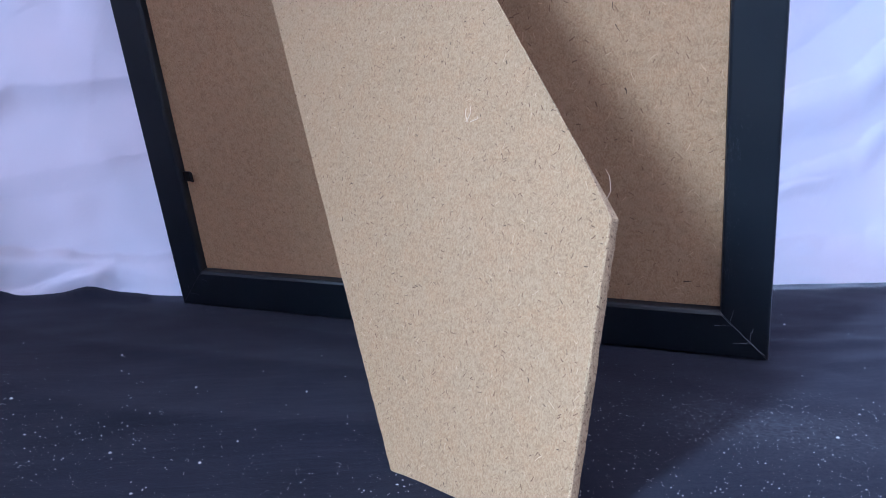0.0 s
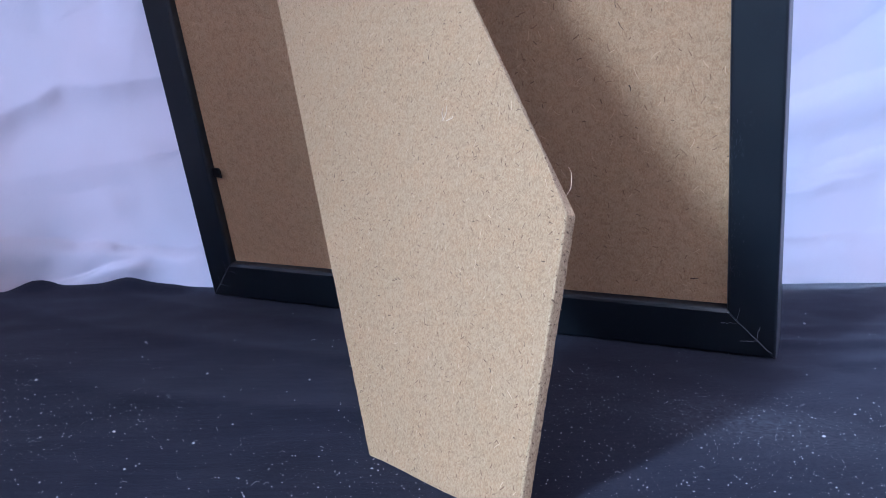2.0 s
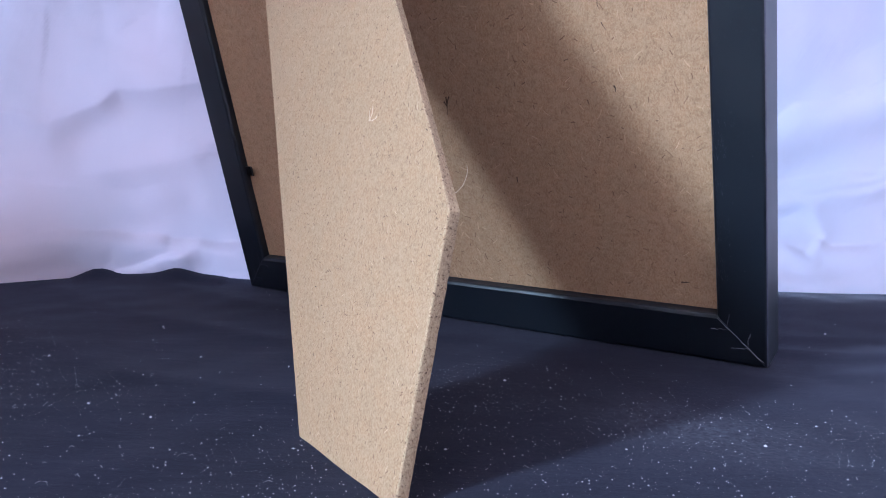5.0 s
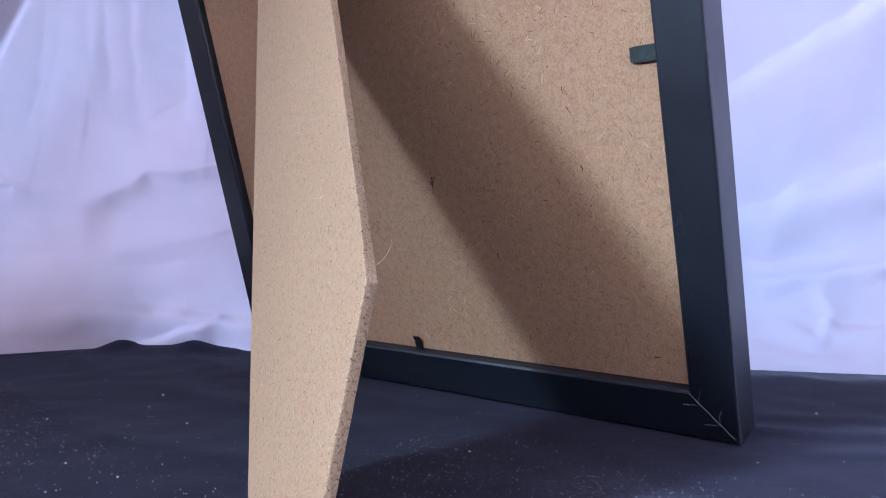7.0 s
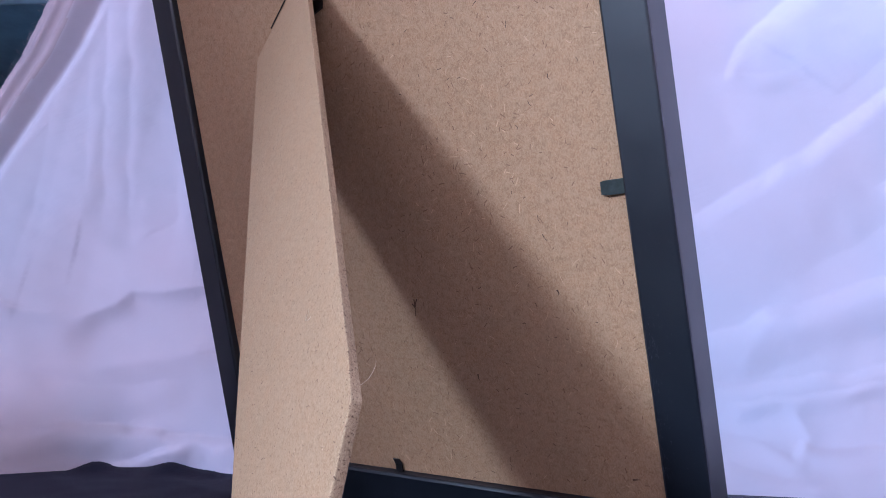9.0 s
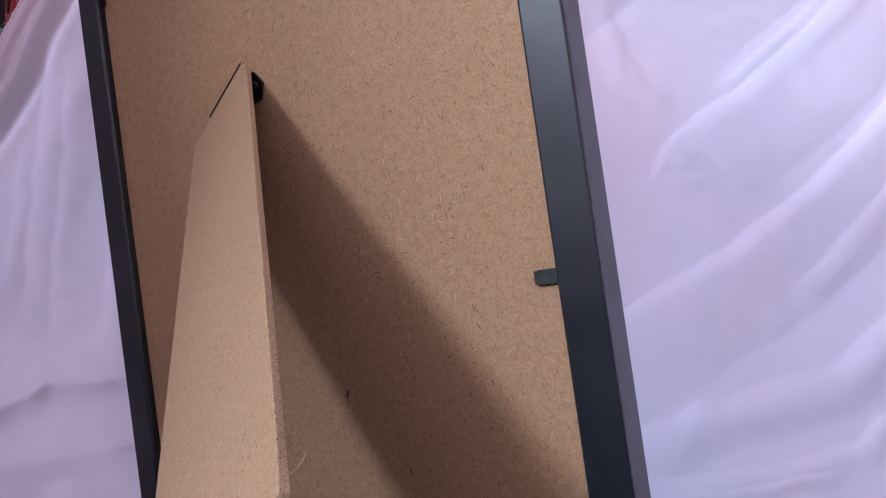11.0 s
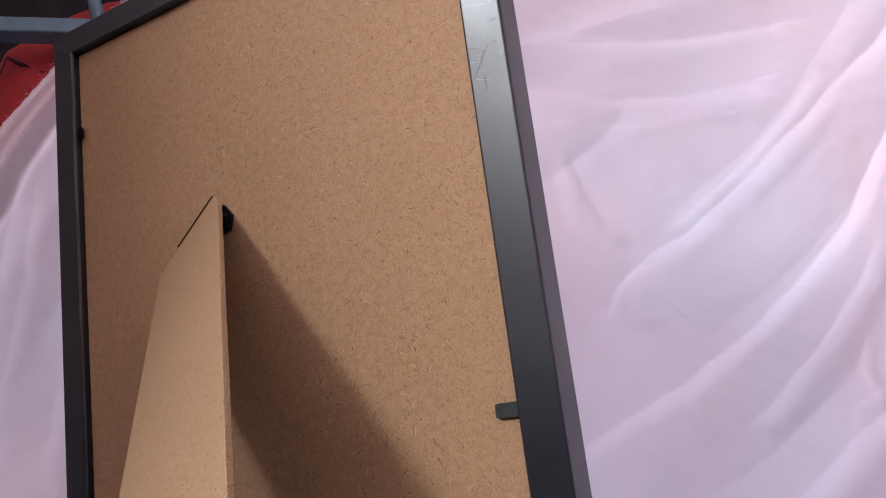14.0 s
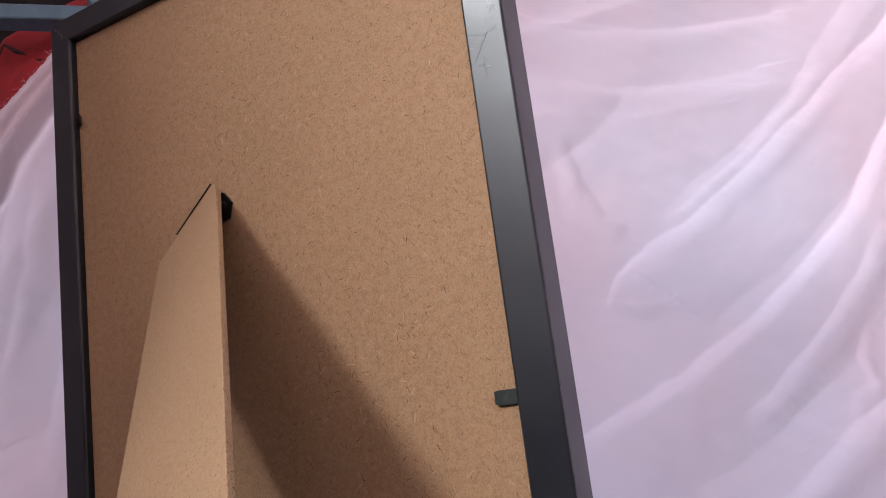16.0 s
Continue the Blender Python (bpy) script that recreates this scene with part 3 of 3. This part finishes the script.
part("shelf", box(bmesh.new(), (-0.95, 0.014, 0.425), (-0.34, 0.32, 0.437), 0.002), M_STEEL, rack)
part("brace", tube(bmesh.new(), ((-0.4, 0.02, 0.664), (-0.413, 0.02, 0.69), (-0.46, 0.03, 0.80)), 0.008, 10), M_STEEL, rack, smooth=True)
part("brace", tube(bmesh.new(), ((-0.385, 0.03, 0.664), (-0.39, 0.03, 0.72), (-0.395, 0.03, 0.82)), 0.010, 10), M_STEEL, rack, smooth=True)
for x, y in ((-0.95, 0.012), (-0.36, 0.012), (-0.95, 0.33), (-0.36, 0.33)):
    part("post", box(bmesh.new(), (x - 0.012, y, Z0), (x + 0.012, y + 0.02, 0.9), 0.002), M_STEEL, rack)
bag = thing("red_bag", Matrix.Translation(BEHIND) @ pose(0, 0, 0, 0, 0, 32.0) @ pose(-0.435, 0.115, 0.4375), "red canvas bag with dark seams on the rack", "bag")


def bag_mesh(a, b):
    ang = a * math.tau
    w = 0.13 * np.interp(b, (0, 0.03, 0.15, 0.5, 0.66, 0.86, 0.96, 1.0), (0.0, 0.82, 0.98, 1.0, 0.95, 0.55, 0.27, 0.0))
    puff = 1 + 0.04 * np.sin(3 * ang + 5 * b) + 0.02 * np.sin(7 * ang - 9 * b)
    return w * puff * np.cos(ang), 0.72 * w * puff * np.sin(ang), 0.37 * np.clip(b * 1.03 - 0.03, 0, 1)


part("body", sheet_mesh("body", bag_mesh, 72, 48), M_RED, bag)
for pts in (((-0.092, -0.067, 0.10), (-0.1, -0.064, 0.17), (-0.098, -0.060, 0.225)), ((-0.098, -0.060, 0.227), (-0.07, -0.076, 0.205), (-0.03, -0.090, 0.182))):
    part("seam", tube(bmesh.new(), pts, 0.003, 5), M_SEAM, bag)
# plain dark sheet added so that the background behind the rack stays black
dark = part("dark_backing", sheet_mesh("dark_backing", lambda a, b: (-1.35 + 1.25 * a, 0.42 + 0.02 * np.sin(a * 60) + 0 * b, Z0 + 0.01 + 2.5 * b), 90, 4), M_DARK)
dark.matrix_world = Matrix.Translation(BEHIND) @ pose(0, 0, 0, 0, 0, 32.0)
tagged(dark, "plain dark sheet added behind the rack", "curtain")

# ---- the picture frame, seen from its back ----
W, H = 0.212, 0.3025
RIM = dict(left=0.0143, right=0.0154, bottom=0.0166, top=0.0129)
PROUD, DEEP = 0.0038, 0.0105
LEAN = 16.04
frame_pose = pose(-0.106, -0.0005, 0.0157, LEAN)
picture = thing("picture_frame", frame_pose, "black picture frame seen from its hardboard back, leaning", "picture frame")

# profile of the rim: share of its width outwards from the opening, and depth
PROFILE = ((-0.35, DEEP), (-0.35, 0.006), (0.0, 0.006), (0.0, -PROUD + 0.0012), (0.02, -PROUD + 0.0005), (0.07, -PROUD), (0.935, -PROUD), (0.96, -PROUD + 0.0001), (0.985, -PROUD + 0.0004), (1.0, -PROUD + 0.0010), (1.0, DEEP - 0.0008), (0.96, DEEP))


def rim_bar(side):
    bm = bmesh.new()
    ends = []
    for end in (0, 1):
        ring = []
        for f, y in PROFILE:
            if side in ("bottom", "top"):
                x = -f * RIM["left"] if end == 0 else W + f * RIM["right"]
                z = -f * RIM["bottom"] if side == "bottom" else H + f * RIM["top"]
            else:
                z = -f * RIM["bottom"] if end == 0 else H + f * RIM["top"]
                x = -f * RIM["left"] if side == "left" else W + f * RIM["right"]
            ring.append((x, y, z))
        ends.append(ring)
    # a hair's breadth between the mitred bars
    rows = []
    for k in range(9):
        t = k / 8
        row = []
        for p, q in zip(*ends):
            v = Vector(p).lerp(Vector(q), t)
            axis = 0 if side in ("bottom", "top") else 2
            if k in (0, 8):
                v[axis] += 0.00012 if k == 0 else -0.00012
            row.append(bm.verts.new(v))
        rows.append(row)
    for r0, r1 in zip(rows, rows[1:]):
        for i in range(len(PROFILE)):
            j = (i + 1) % len(PROFILE)
            bm.faces.new((r0[i], r0[j], r1[j], r1[i]))
    bm.faces.new(rows[0])
    bm.faces.new(rows[-1][::-1])
    if side == "right":
        # the rubbed outer corner is painted paler to stand in for its bright reflection
        for f in bm.faces:
            d = f.calc_center_median()
            if len(f.verts) == 4 and W + 0.986 * RIM["right"] < d.x and d.y < -PROUD + 0.0009:
                f.material_index = 1
    bmesh.ops.recalc_face_normals(bm, faces=bm.faces[:])
    return bm


for side in ("left", "right", "bottom", "top"):
    part("rim", rim_bar(side), [M_RIM, M_WORN_GLINT], picture)

me = mesh_of(box(bmesh.new(), (0.0003, 0.0, 0.0003), (W - 0.0003, 0.0027, H - 0.0003)), "backboard")
flat_uv(me, Vector((1, 0, 0)), Vector((0, 0, 1)))
part("backboard", me, M_BOARD, picture, "brown hardboard backing panel")
part("picture_sheet", box(bmesh.new(), (0.0005, 0.0029, 0.0005), (W - 0.0005, 0.0045, H - 0.0005)), M_WHITE, picture, "plain white sheet behind the board")


def clip(name, at, turn, length, width, rise, mat, label):
    """A bent steel point that holds the board: it comes out of the rim and lies over the board."""
    bm = bmesh.new()
    t = 0.0005
    line = ((-0.003, 0.0), (length * 0.55, 0.0), (length * 0.8, rise * 0.5), (length, rise))
    rows = []
    for d, up in line:
        w = width / 2 * (1.0 if d < length else 0.86)
        rows.append([bm.verts.new((d, -0.0006 - up - e, s)) for s in (-w, w) for e in (0.0, t)])
    for r0, r1 in zip(rows, rows[1:]):
        for i, j in ((0, 1), (1, 3), (3, 2), (2, 0)):
            bm.faces.new((r0[i], r0[j], r1[j], r1[i]))
    bm.faces.new((rows[0][0], rows[0][2], rows[0][3], rows[0][1]))
    bm.faces.new((rows[-1][0], rows[-1][1], rows[-1][3], rows[-1][2]))
    bmesh.ops.recalc_face_normals(bm, faces=bm.faces[:])
    ob = part(name, bm, mat, picture, label)
    ob.matrix_basis = pose(at[0], 0, at[1], 0, turn, 0)
    return ob


clip("clip", (W, 0.1058), 180, 0.0086, 0.0048, 0.0002, M_METAL, "dark steel retaining clip")
clip("clip", (0.0, 0.0421), 0, 0.0058, 0.0042, 0.0016, M_BLACK, "black steel retaining clip")
clip("clip", (0.0, 0.2602), 0, 0.0052, 0.0048, 0.0030, M_BLACK, "black steel retaining clip")
clip("clip", (0.0955, 0.0), -90, 0.0060, 0.0036, 0.0012, M_BLACK, "black steel retaining clip")

# pale scratches at the mitres and dust in them
SCRATCHES = (
    (0.2122, -0.0008, 0.2262, -0.0146), (0.2103, -0.0049, 0.2152, -0.0046), (0.2152, -0.0046, 0.2160, 0.0008),
    (0.2163, -0.0111, 0.2214, -0.0104), (0.2214, -0.0104, 0.2222, -0.0051), (-0.0032, -0.0034, -0.0090, -0.0105),
    (-0.0036, 0.0016, -0.0034, -0.0036), (-0.0032, -0.0034, 0.0019, -0.0041), (-0.0090, -0.0067, -0.0087, -0.0106),
    (-0.0087, -0.0106, -0.0040, -0.0115), (-0.0111, 0.3116, -0.0076, 0.3091), (-0.0076, 0.3091, -0.0047, 0.3050),
)
rng = random.Random(9)
for x0, z0, x1, z1 in SCRATCHES:
    bm = bmesh.new()
    steps = 9
    pts = [Vector((x0 + (x1 - x0) * k / steps + rng.uniform(-1, 1) * 0.00025, -PROUD - 0.00006, z0 + (z1 - z0) * k / steps + rng.uniform(-1, 1) * 0.00025)) for k in range(steps + 1)]
    tube(bm, pts, rng.uniform(0.00005, 0.00009), 4, rng.uniform(0.6, 1.8))
    part("scratch", bm, M_DUST if x0 < 0 and z0 < 0.1 else M_SCRATCH, picture)

# long scratches near the head of one side, two of them down to the dark ground
for x0, z0, x1, z1, mat in ((0.2210, 0.2282, 0.2142, 0.2178, M_GAP), (0.2180, 0.2169, 0.2182, 0.2120, M_GAP), (0.2134, 0.2292, 0.2201, 0.2267, M_SCRATCH), (0.2134, 0.2240, 0.2150, 0.2233, M_SCRATCH), (0.2150, 0.2170, 0.2199, 0.2155, M_SCRATCH)):
    bm = bmesh.new()
    tube(bm, [(x0 + (x1 - x0) * k / 6 + rng.uniform(-1, 1) * 0.00012, -PROUD - 0.00003, z0 + (z1 - z0) * k / 6) for k in range(7)], 0.00007, 4, 0.7)
    part("scratch", bm, mat, picture)
# fine scuffs near the head of one side, and dust caught along its foot
bm = bmesh.new()
for k in range(80):
    x, z = rng.uniform(0.2145, 0.2255), 0.214 + 0.062 * rng.random() ** 0.6
    a, l = rng.uniform(0, math.tau), rng.uniform(0.0006, 0.0028)
    pts = [(min(0.2268, max(0.2132, x + l * t * math.cos(a + t))), -PROUD - 0.00003, z + l * t * math.sin(a + t)) for t in (0, 0.35, 0.7, 1)]
    tube(bm, pts, rng.uniform(0.00003, 0.00006), 3)
tagged(part("scuffs", bm, M_SCRATCH, picture, "fine pale scuffs in the black paint"), kind="stuff")
bm = bmesh.new()
for k in range(60):
    x, z = 0.2130 + 0.011 * rng.random() ** 1.7, 0.006 + 0.055 * rng.random()
    r = rng.uniform(0.00004, 0.00012) * (1.8 if k < 4 else 1.0)
    ring = [bm.verts.new((x + r * math.cos(q * 1.57 + k), -PROUD - 0.00004, z + r * math.sin(q * 1.57 + k))) for q in range(4)]
    tip = bm.verts.new((x, -PROUD - 0.00004 - r, z))
    for q in range(4):
        bm.faces.new((ring[q], ring[(q + 1) % 4], tip))
for k in range(260):
    x, z = 0.2126 + 0.0042 * rng.random() ** 2, 0.012 + 0.050 * rng.random()
    if noise.noise(Vector((x * 500, 0, z * 120))) < 0.0:
        continue
    a, l = rng.uniform(1.1, 2.0), rng.uniform(0.0003, 0.0012)
    tube(bm, [(x + l * t * math.cos(a), -PROUD - 0.00002, z + l * t * math.sin(a)) for t in (0, 0.5, 1)], rng.uniform(0.00002, 0.00004), 3)
tagged(part("rim_dust", bm, M_DUST, picture, "pale dust specks on the black rim"), kind="stuff")

# short dark and pale marks on the board
MARKS = (
    (0.1172, 0.0722, 0.1166, 0.0655), (0.1186, 0.0722, 0.1172, 0.0690), (0.1160, 0.0705, 0.1172, 0.0685), (0.1428, 0.0428, 0.1430, 0.0405), (0.1790, 0.0930, 0.1805, 0.0905),
    (0.1783, 0.0995, 0.1785, 0.0970), (0.1808, 0.1380, 0.1816, 0.1362), (0.1768, 0.1655, 0.1762, 0.1632), (0.1662, 0.1748, 0.1645, 0.1737),
    # the last two put in the dark, shaded hole below the right-hand clip
    (0.1748, 0.1308, 0.1752, 0.1292), (0.1896, 0.1452, 0.1900, 0.1430), (0.1816, 0.0735, 0.1820, 0.0715), (0.2000, 0.0085, 0.2025, 0.0088), (0.2062, 0.1029, 0.2096, 0.1026), (0.2050, 0.1031, 0.2061, 0.1022),
)
for x0, z0, x1, z1 in MARKS:
    bm = bmesh.new()
    mid = ((x0 + x1) / 2 + rng.uniform(-0.0004, 0.0004), -0.00003, (z0 + z1) / 2)
    tube(bm, ((x0, -0.00003, z0), mid, (x1, -0.00003, z1)), 0.00017 if z1 > 0.075 else 0.00028, 4, 0.4)
    part("fleck_or_hole", bm, M_NICK, picture)

# hinge plate under the head of the stand
hinge = part("hinge", prism(bmesh.new(), [(0.0896 + 0.0062 * math.cos(radians(60 * k + 12)), 0.1962 + 0.0068 * math.sin(radians(60 * k + 12))) for k in range(6)], -0.0014, -0.0001), M_BLACK, picture, "black metal hinge plate")
bm = bmesh.new()
bmesh.ops.create_uvsphere(bm, u_segments=14, v_segments=8, radius=0.0021, matrix=pose(0.0915, -0.0015, 0.1968) @ Matrix.Diagonal((1, 0.55, 1, 1)))
part("rivet", bm, M_BLACK, hinge, smooth=True)

# ---- the stand: a five-sided hardboard strut folded out on its slanting hinge ----
A, B = Vector((0.0853, -0.0004, 0.2083)), Vector((0.0504, -0.0004, 0.1811))
C, D, E_, H_ = Vector((0.1546, -0.1290, 0.0195)), Vector((0.1952, -0.1438, 0.0230)), Vector((0.1997, -0.11876, 0.0739)), Vector((0.0911, -0.0030, 0.2039))
out = (B - A).cross(C - A).normalized()
if out.y > 0:
    out = -out
ex = (D - C - out * (D - C).dot(out)).normalized()
ey = out.cross(ex)
stand_pose = Matrix(((ex.x, ey.x, out.x, C.x), (ex.y, ey.y, out.y, C.y), (ex.z, ey.z, out.z, C.z), (0, 0, 0, 1)))
inv = stand_pose.inverted()
face = [(inv @ p).to_2d() for p in (A, B, C, D, E_, H_)]
THICK = 0.0027


def stand_mesh():
    """Front and back outlines joined by a slightly ragged sawn edge; the back of the head is cut away along the hinge."""
    rng = random.Random(2)
    front, back = [], []
    m = len(face)
    for i in range(m):
        p, q = face[i], face[(i + 1) % m]
        steps = max(2, int((q - p).length / 0.0016)) if i != 0 else 4
        for k in range(steps):
            v = p.lerp(q, k / steps)
            jag = 0.00008 if k else 0.0
            e = (q - p).normalized()
            flare = 0.0009 * min(1, k / 8, (steps - k) / 8) if i == 4 else 0.0
            u = v + Vector((rng.uniform(-jag, jag), rng.uniform(-jag, jag))) + Vector((e.y, -e.x)) * flare
            w = v + Vector((rng.uniform(-jag, jag), rng.uniform(-jag, jag))) * 1.3
            local = stand_pose @ Vector((w.x, w.y, -THICK))
            if local.y > -0.0003:
                # slide along the strut until the back clears the board
                run = (local.y + 0.0003) / max(1e-6, (stand_pose.to_3x3() @ Vector((0, 1, 0))).y)
                w = Vector((w.x, w.y - run))
            front.append(Vector((u.x, u.y, 0.0)))
            back.append(Vector((w.x, w.y, -THICK)))
    bm = bmesh.new()
    c = sum((p for p in front), Vector()) / len(front)

    def ring(pts, z, shrink):
        return [bm.verts.new((p.x + (c.x - p.x) * shrink, p.y + (c.y - p.y) * shrink, z)) for p in pts]

    r0, r1 = ring(front, 0.0, 0.004), ring(front, -0.0003, 0.0)
    r2, r3 = ring([f.lerp(b, 0.5) for f, b in zip(front, back)], -THICK * 0.5, -0.001), ring(back, -THICK, 0.0)
    bm.faces.new(r0)
    bm.faces.new(r3[::-1])
    for a, b in ((r0, r1), (r1, r2), (r2, r3)):
        for i in range(len(a)):
            j = (i + 1) % len(a)
            f = bm.faces.new((a[j], a[i], b[i], b[j]))
            f.material_index = 1
    bmesh.ops.recalc_face_normals(bm, faces=bm.faces[:])
    me = mesh_of(bm, "stand")
    flat_uv(me, Vector((1, 0, 0)), Vector((0, 1, 0.8)))
    return me


stand = part("stand", stand_mesh(), [M_STAND, M_EDGE], picture, "folded-out raw hardboard easel strut")
stand.matrix_basis = stand_pose
# thin black strip drawn for the dark slit that shows along the fold
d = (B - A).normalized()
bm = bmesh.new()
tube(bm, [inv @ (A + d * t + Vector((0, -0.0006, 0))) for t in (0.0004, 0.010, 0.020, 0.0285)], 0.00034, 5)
part("fold_slit", bm, M_GAP, stand, "thin black strip drawn for the dark slit along the fold")
# a loose fibre at the widest corner, and a few torn ones along the sawn edge
bm = bmesh.new()
tube(bm, [inv @ Vector(p) for p in ((0.1976, -0.1150, 0.0752), (0.1981, -0.1132, 0.0756), (0.1983, -0.1113, 0.0762), (0.1979, -0.1094, 0.0770), (0.1974, -0.1077, 0.0780), (0.1965, -0.1064, 0.0788))], 0.00008, 5, 0.6)
part("loose_fibre", bm, M_FIBRE, stand, "thin pale wood fibre sticking out")
rng = random.Random(21)
bm = bmesh.new()
for k in range(90):
    p, q = (face[3], face[4]) if k % 2 else (face[4], face[5])
    v = p.lerp(q, rng.random())
    z = -rng.uniform(0, THICK)
    e = (q - p).normalized()
    o = Vector((e.y, -e.x))
    l = rng.uniform(0.0002, 0.0007)
    tip = v + o * l * rng.uniform(0.2, 1.0) + e * l * rng.uniform(-1, 1)
    tube(bm, ((v.x, v.y, z), ((v.x + tip.x) / 2, (v.y + tip.y) / 2, z + 0.0001), (tip.x, tip.y, z + rng.uniform(-0.0003, 0.0003))), 0.00004, 3, 0.5)
tagged(part("torn_fibres", bm, M_FIBRE, stand, "torn pale fibres along the sawn edge"), kind="stuff")
# the small curled pale fibres stuck on the strut's face
st_mark = (inv @ Vector((0.1673, -0.0962, 0.0875))).to_2d()
for k, (dx, dy, bend) in enumerate(((0.0005, 0.0032, 0.0006), (-0.001, 0.0028, -0.0005), (0.0018, 0.0010, 0.0008))):
    bm = bmesh.new()
    pts = [(st_mark.x + dx * t + bend * math.sin(3.1 * t) + 0.0006 * k, st_mark.y - 0.0022 + dy * t, 0.00008) for t in (0, 0.25, 0.5, 0.75, 1)]
    tube(bm, pts, 0.00010, 4, 0.6)
    part("stuck_fibre", bm, M_FIBRE, stand)

# ---- lint and dust on the black cloth ----
def cloth_height(x, y):
    return float(black_height(np.array([x]), np.array([y]))[0])


SPOTS = (
    (-0.0292, -0.0982), (-0.0615, -0.0939), (-0.0744, -0.0809), (-0.0399, -0.1451), (-0.0650, -0.1287), (0.0022, -0.0895), (-0.0145, -0.0545),
    (0.0046, -0.0722), (-0.0123, -0.1460), (0.0094, -0.1296), (0.1271, 0.0640), (0.1310, -0.0131), (0.1368, -0.0686), (0.0687, -0.0861),
    (0.0613, -0.0591), (0.1436, -0.0460), (0.0070, -0.1595), (-0.0727, -0.0817), (0.0091, -0.1421), (0.0533, -0.1361), (0.0801, -0.1157),
)
rng = random.Random(77)
bm = bmesh.new()


def speck(x, y, size):
    z = cloth_height(x, y) + size * 0.15
    n = rng.randint(4, 6)
    turn, long = rng.uniform(0, math.tau), rng.uniform(0.5, 1.0)
    ring = []
    for k in range(n):
        a = math.tau * k / n
        r = size * rng.uniform(0.6, 1.0) / 2
        px, py = r * math.cos(a), r * long * math.sin(a)
        ring.append(bm.verts.new((x + px * math.cos(turn) - py * math.sin(turn), y + px * math.sin(turn) + py * math.cos(turn), z + rng.uniform(-0.1, 0.1) * size)))
    top = bm.verts.new((x, y, z + size * rng.uniform(0.2, 0.45)))
    for k in range(n):
        bm.faces.new((ring[k], ring[(k + 1) % n], top))


def hair(x, y, length):
    a, bend = rng.uniform(0, math.tau), rng.uniform(-2.6, 2.6)
    pts = []
    for k in range(6):
        pts.append((x, y, cloth_height(x, y) + 0.00018 + 0.0003 * math.sin(k)))
        x, y, a = x + math.cos(a) * length / 5, y + math.sin(a) * length / 5, a + bend / 5
    tube(bm, pts, 0.000025, 3, 0.7)


for x, y in SPOTS:
    speck(x, y, rng.uniform(0.0008, 0.0013))
count = 0
while count < 13000:
    x, y = rng.uniform(-0.18, 0.24), rng.uniform(-0.2, 0.12)
    like = 0.03 + 0.97 * max(0.0, min(1.0, ((-0.02 if x > 0.04 else -0.095) - y) / 0.045))
    patch = 0.5 + 0.5 * noise.noise(Vector((x * 22, y * 30, 3.0))) + (0.45 if x > 0.03 else 0.0)
    if rng.random() > like * (0.25 + 1.2 * patch * patch):
        continue
    speck(x, y, 0.00011 + 0.00048 * rng.random() ** 5)
    count += 1
for k in range(430):
    x, y = rng.uniform(-0.12, 0.2), rng.uniform(-0.19, 0.0)
    if rng.random() < max(0.05, min(1.0, ((-0.03 if x > 0.05 else -0.09) - y) / 0.05)):
        hair(x, y, 0.0004 + 0.0024 * rng.random() ** 3)
lint = part("lint", bm, M_LINT)
tagged(lint, "scattered white lint and dust specks on black cloth", "lint", kind="stuff")
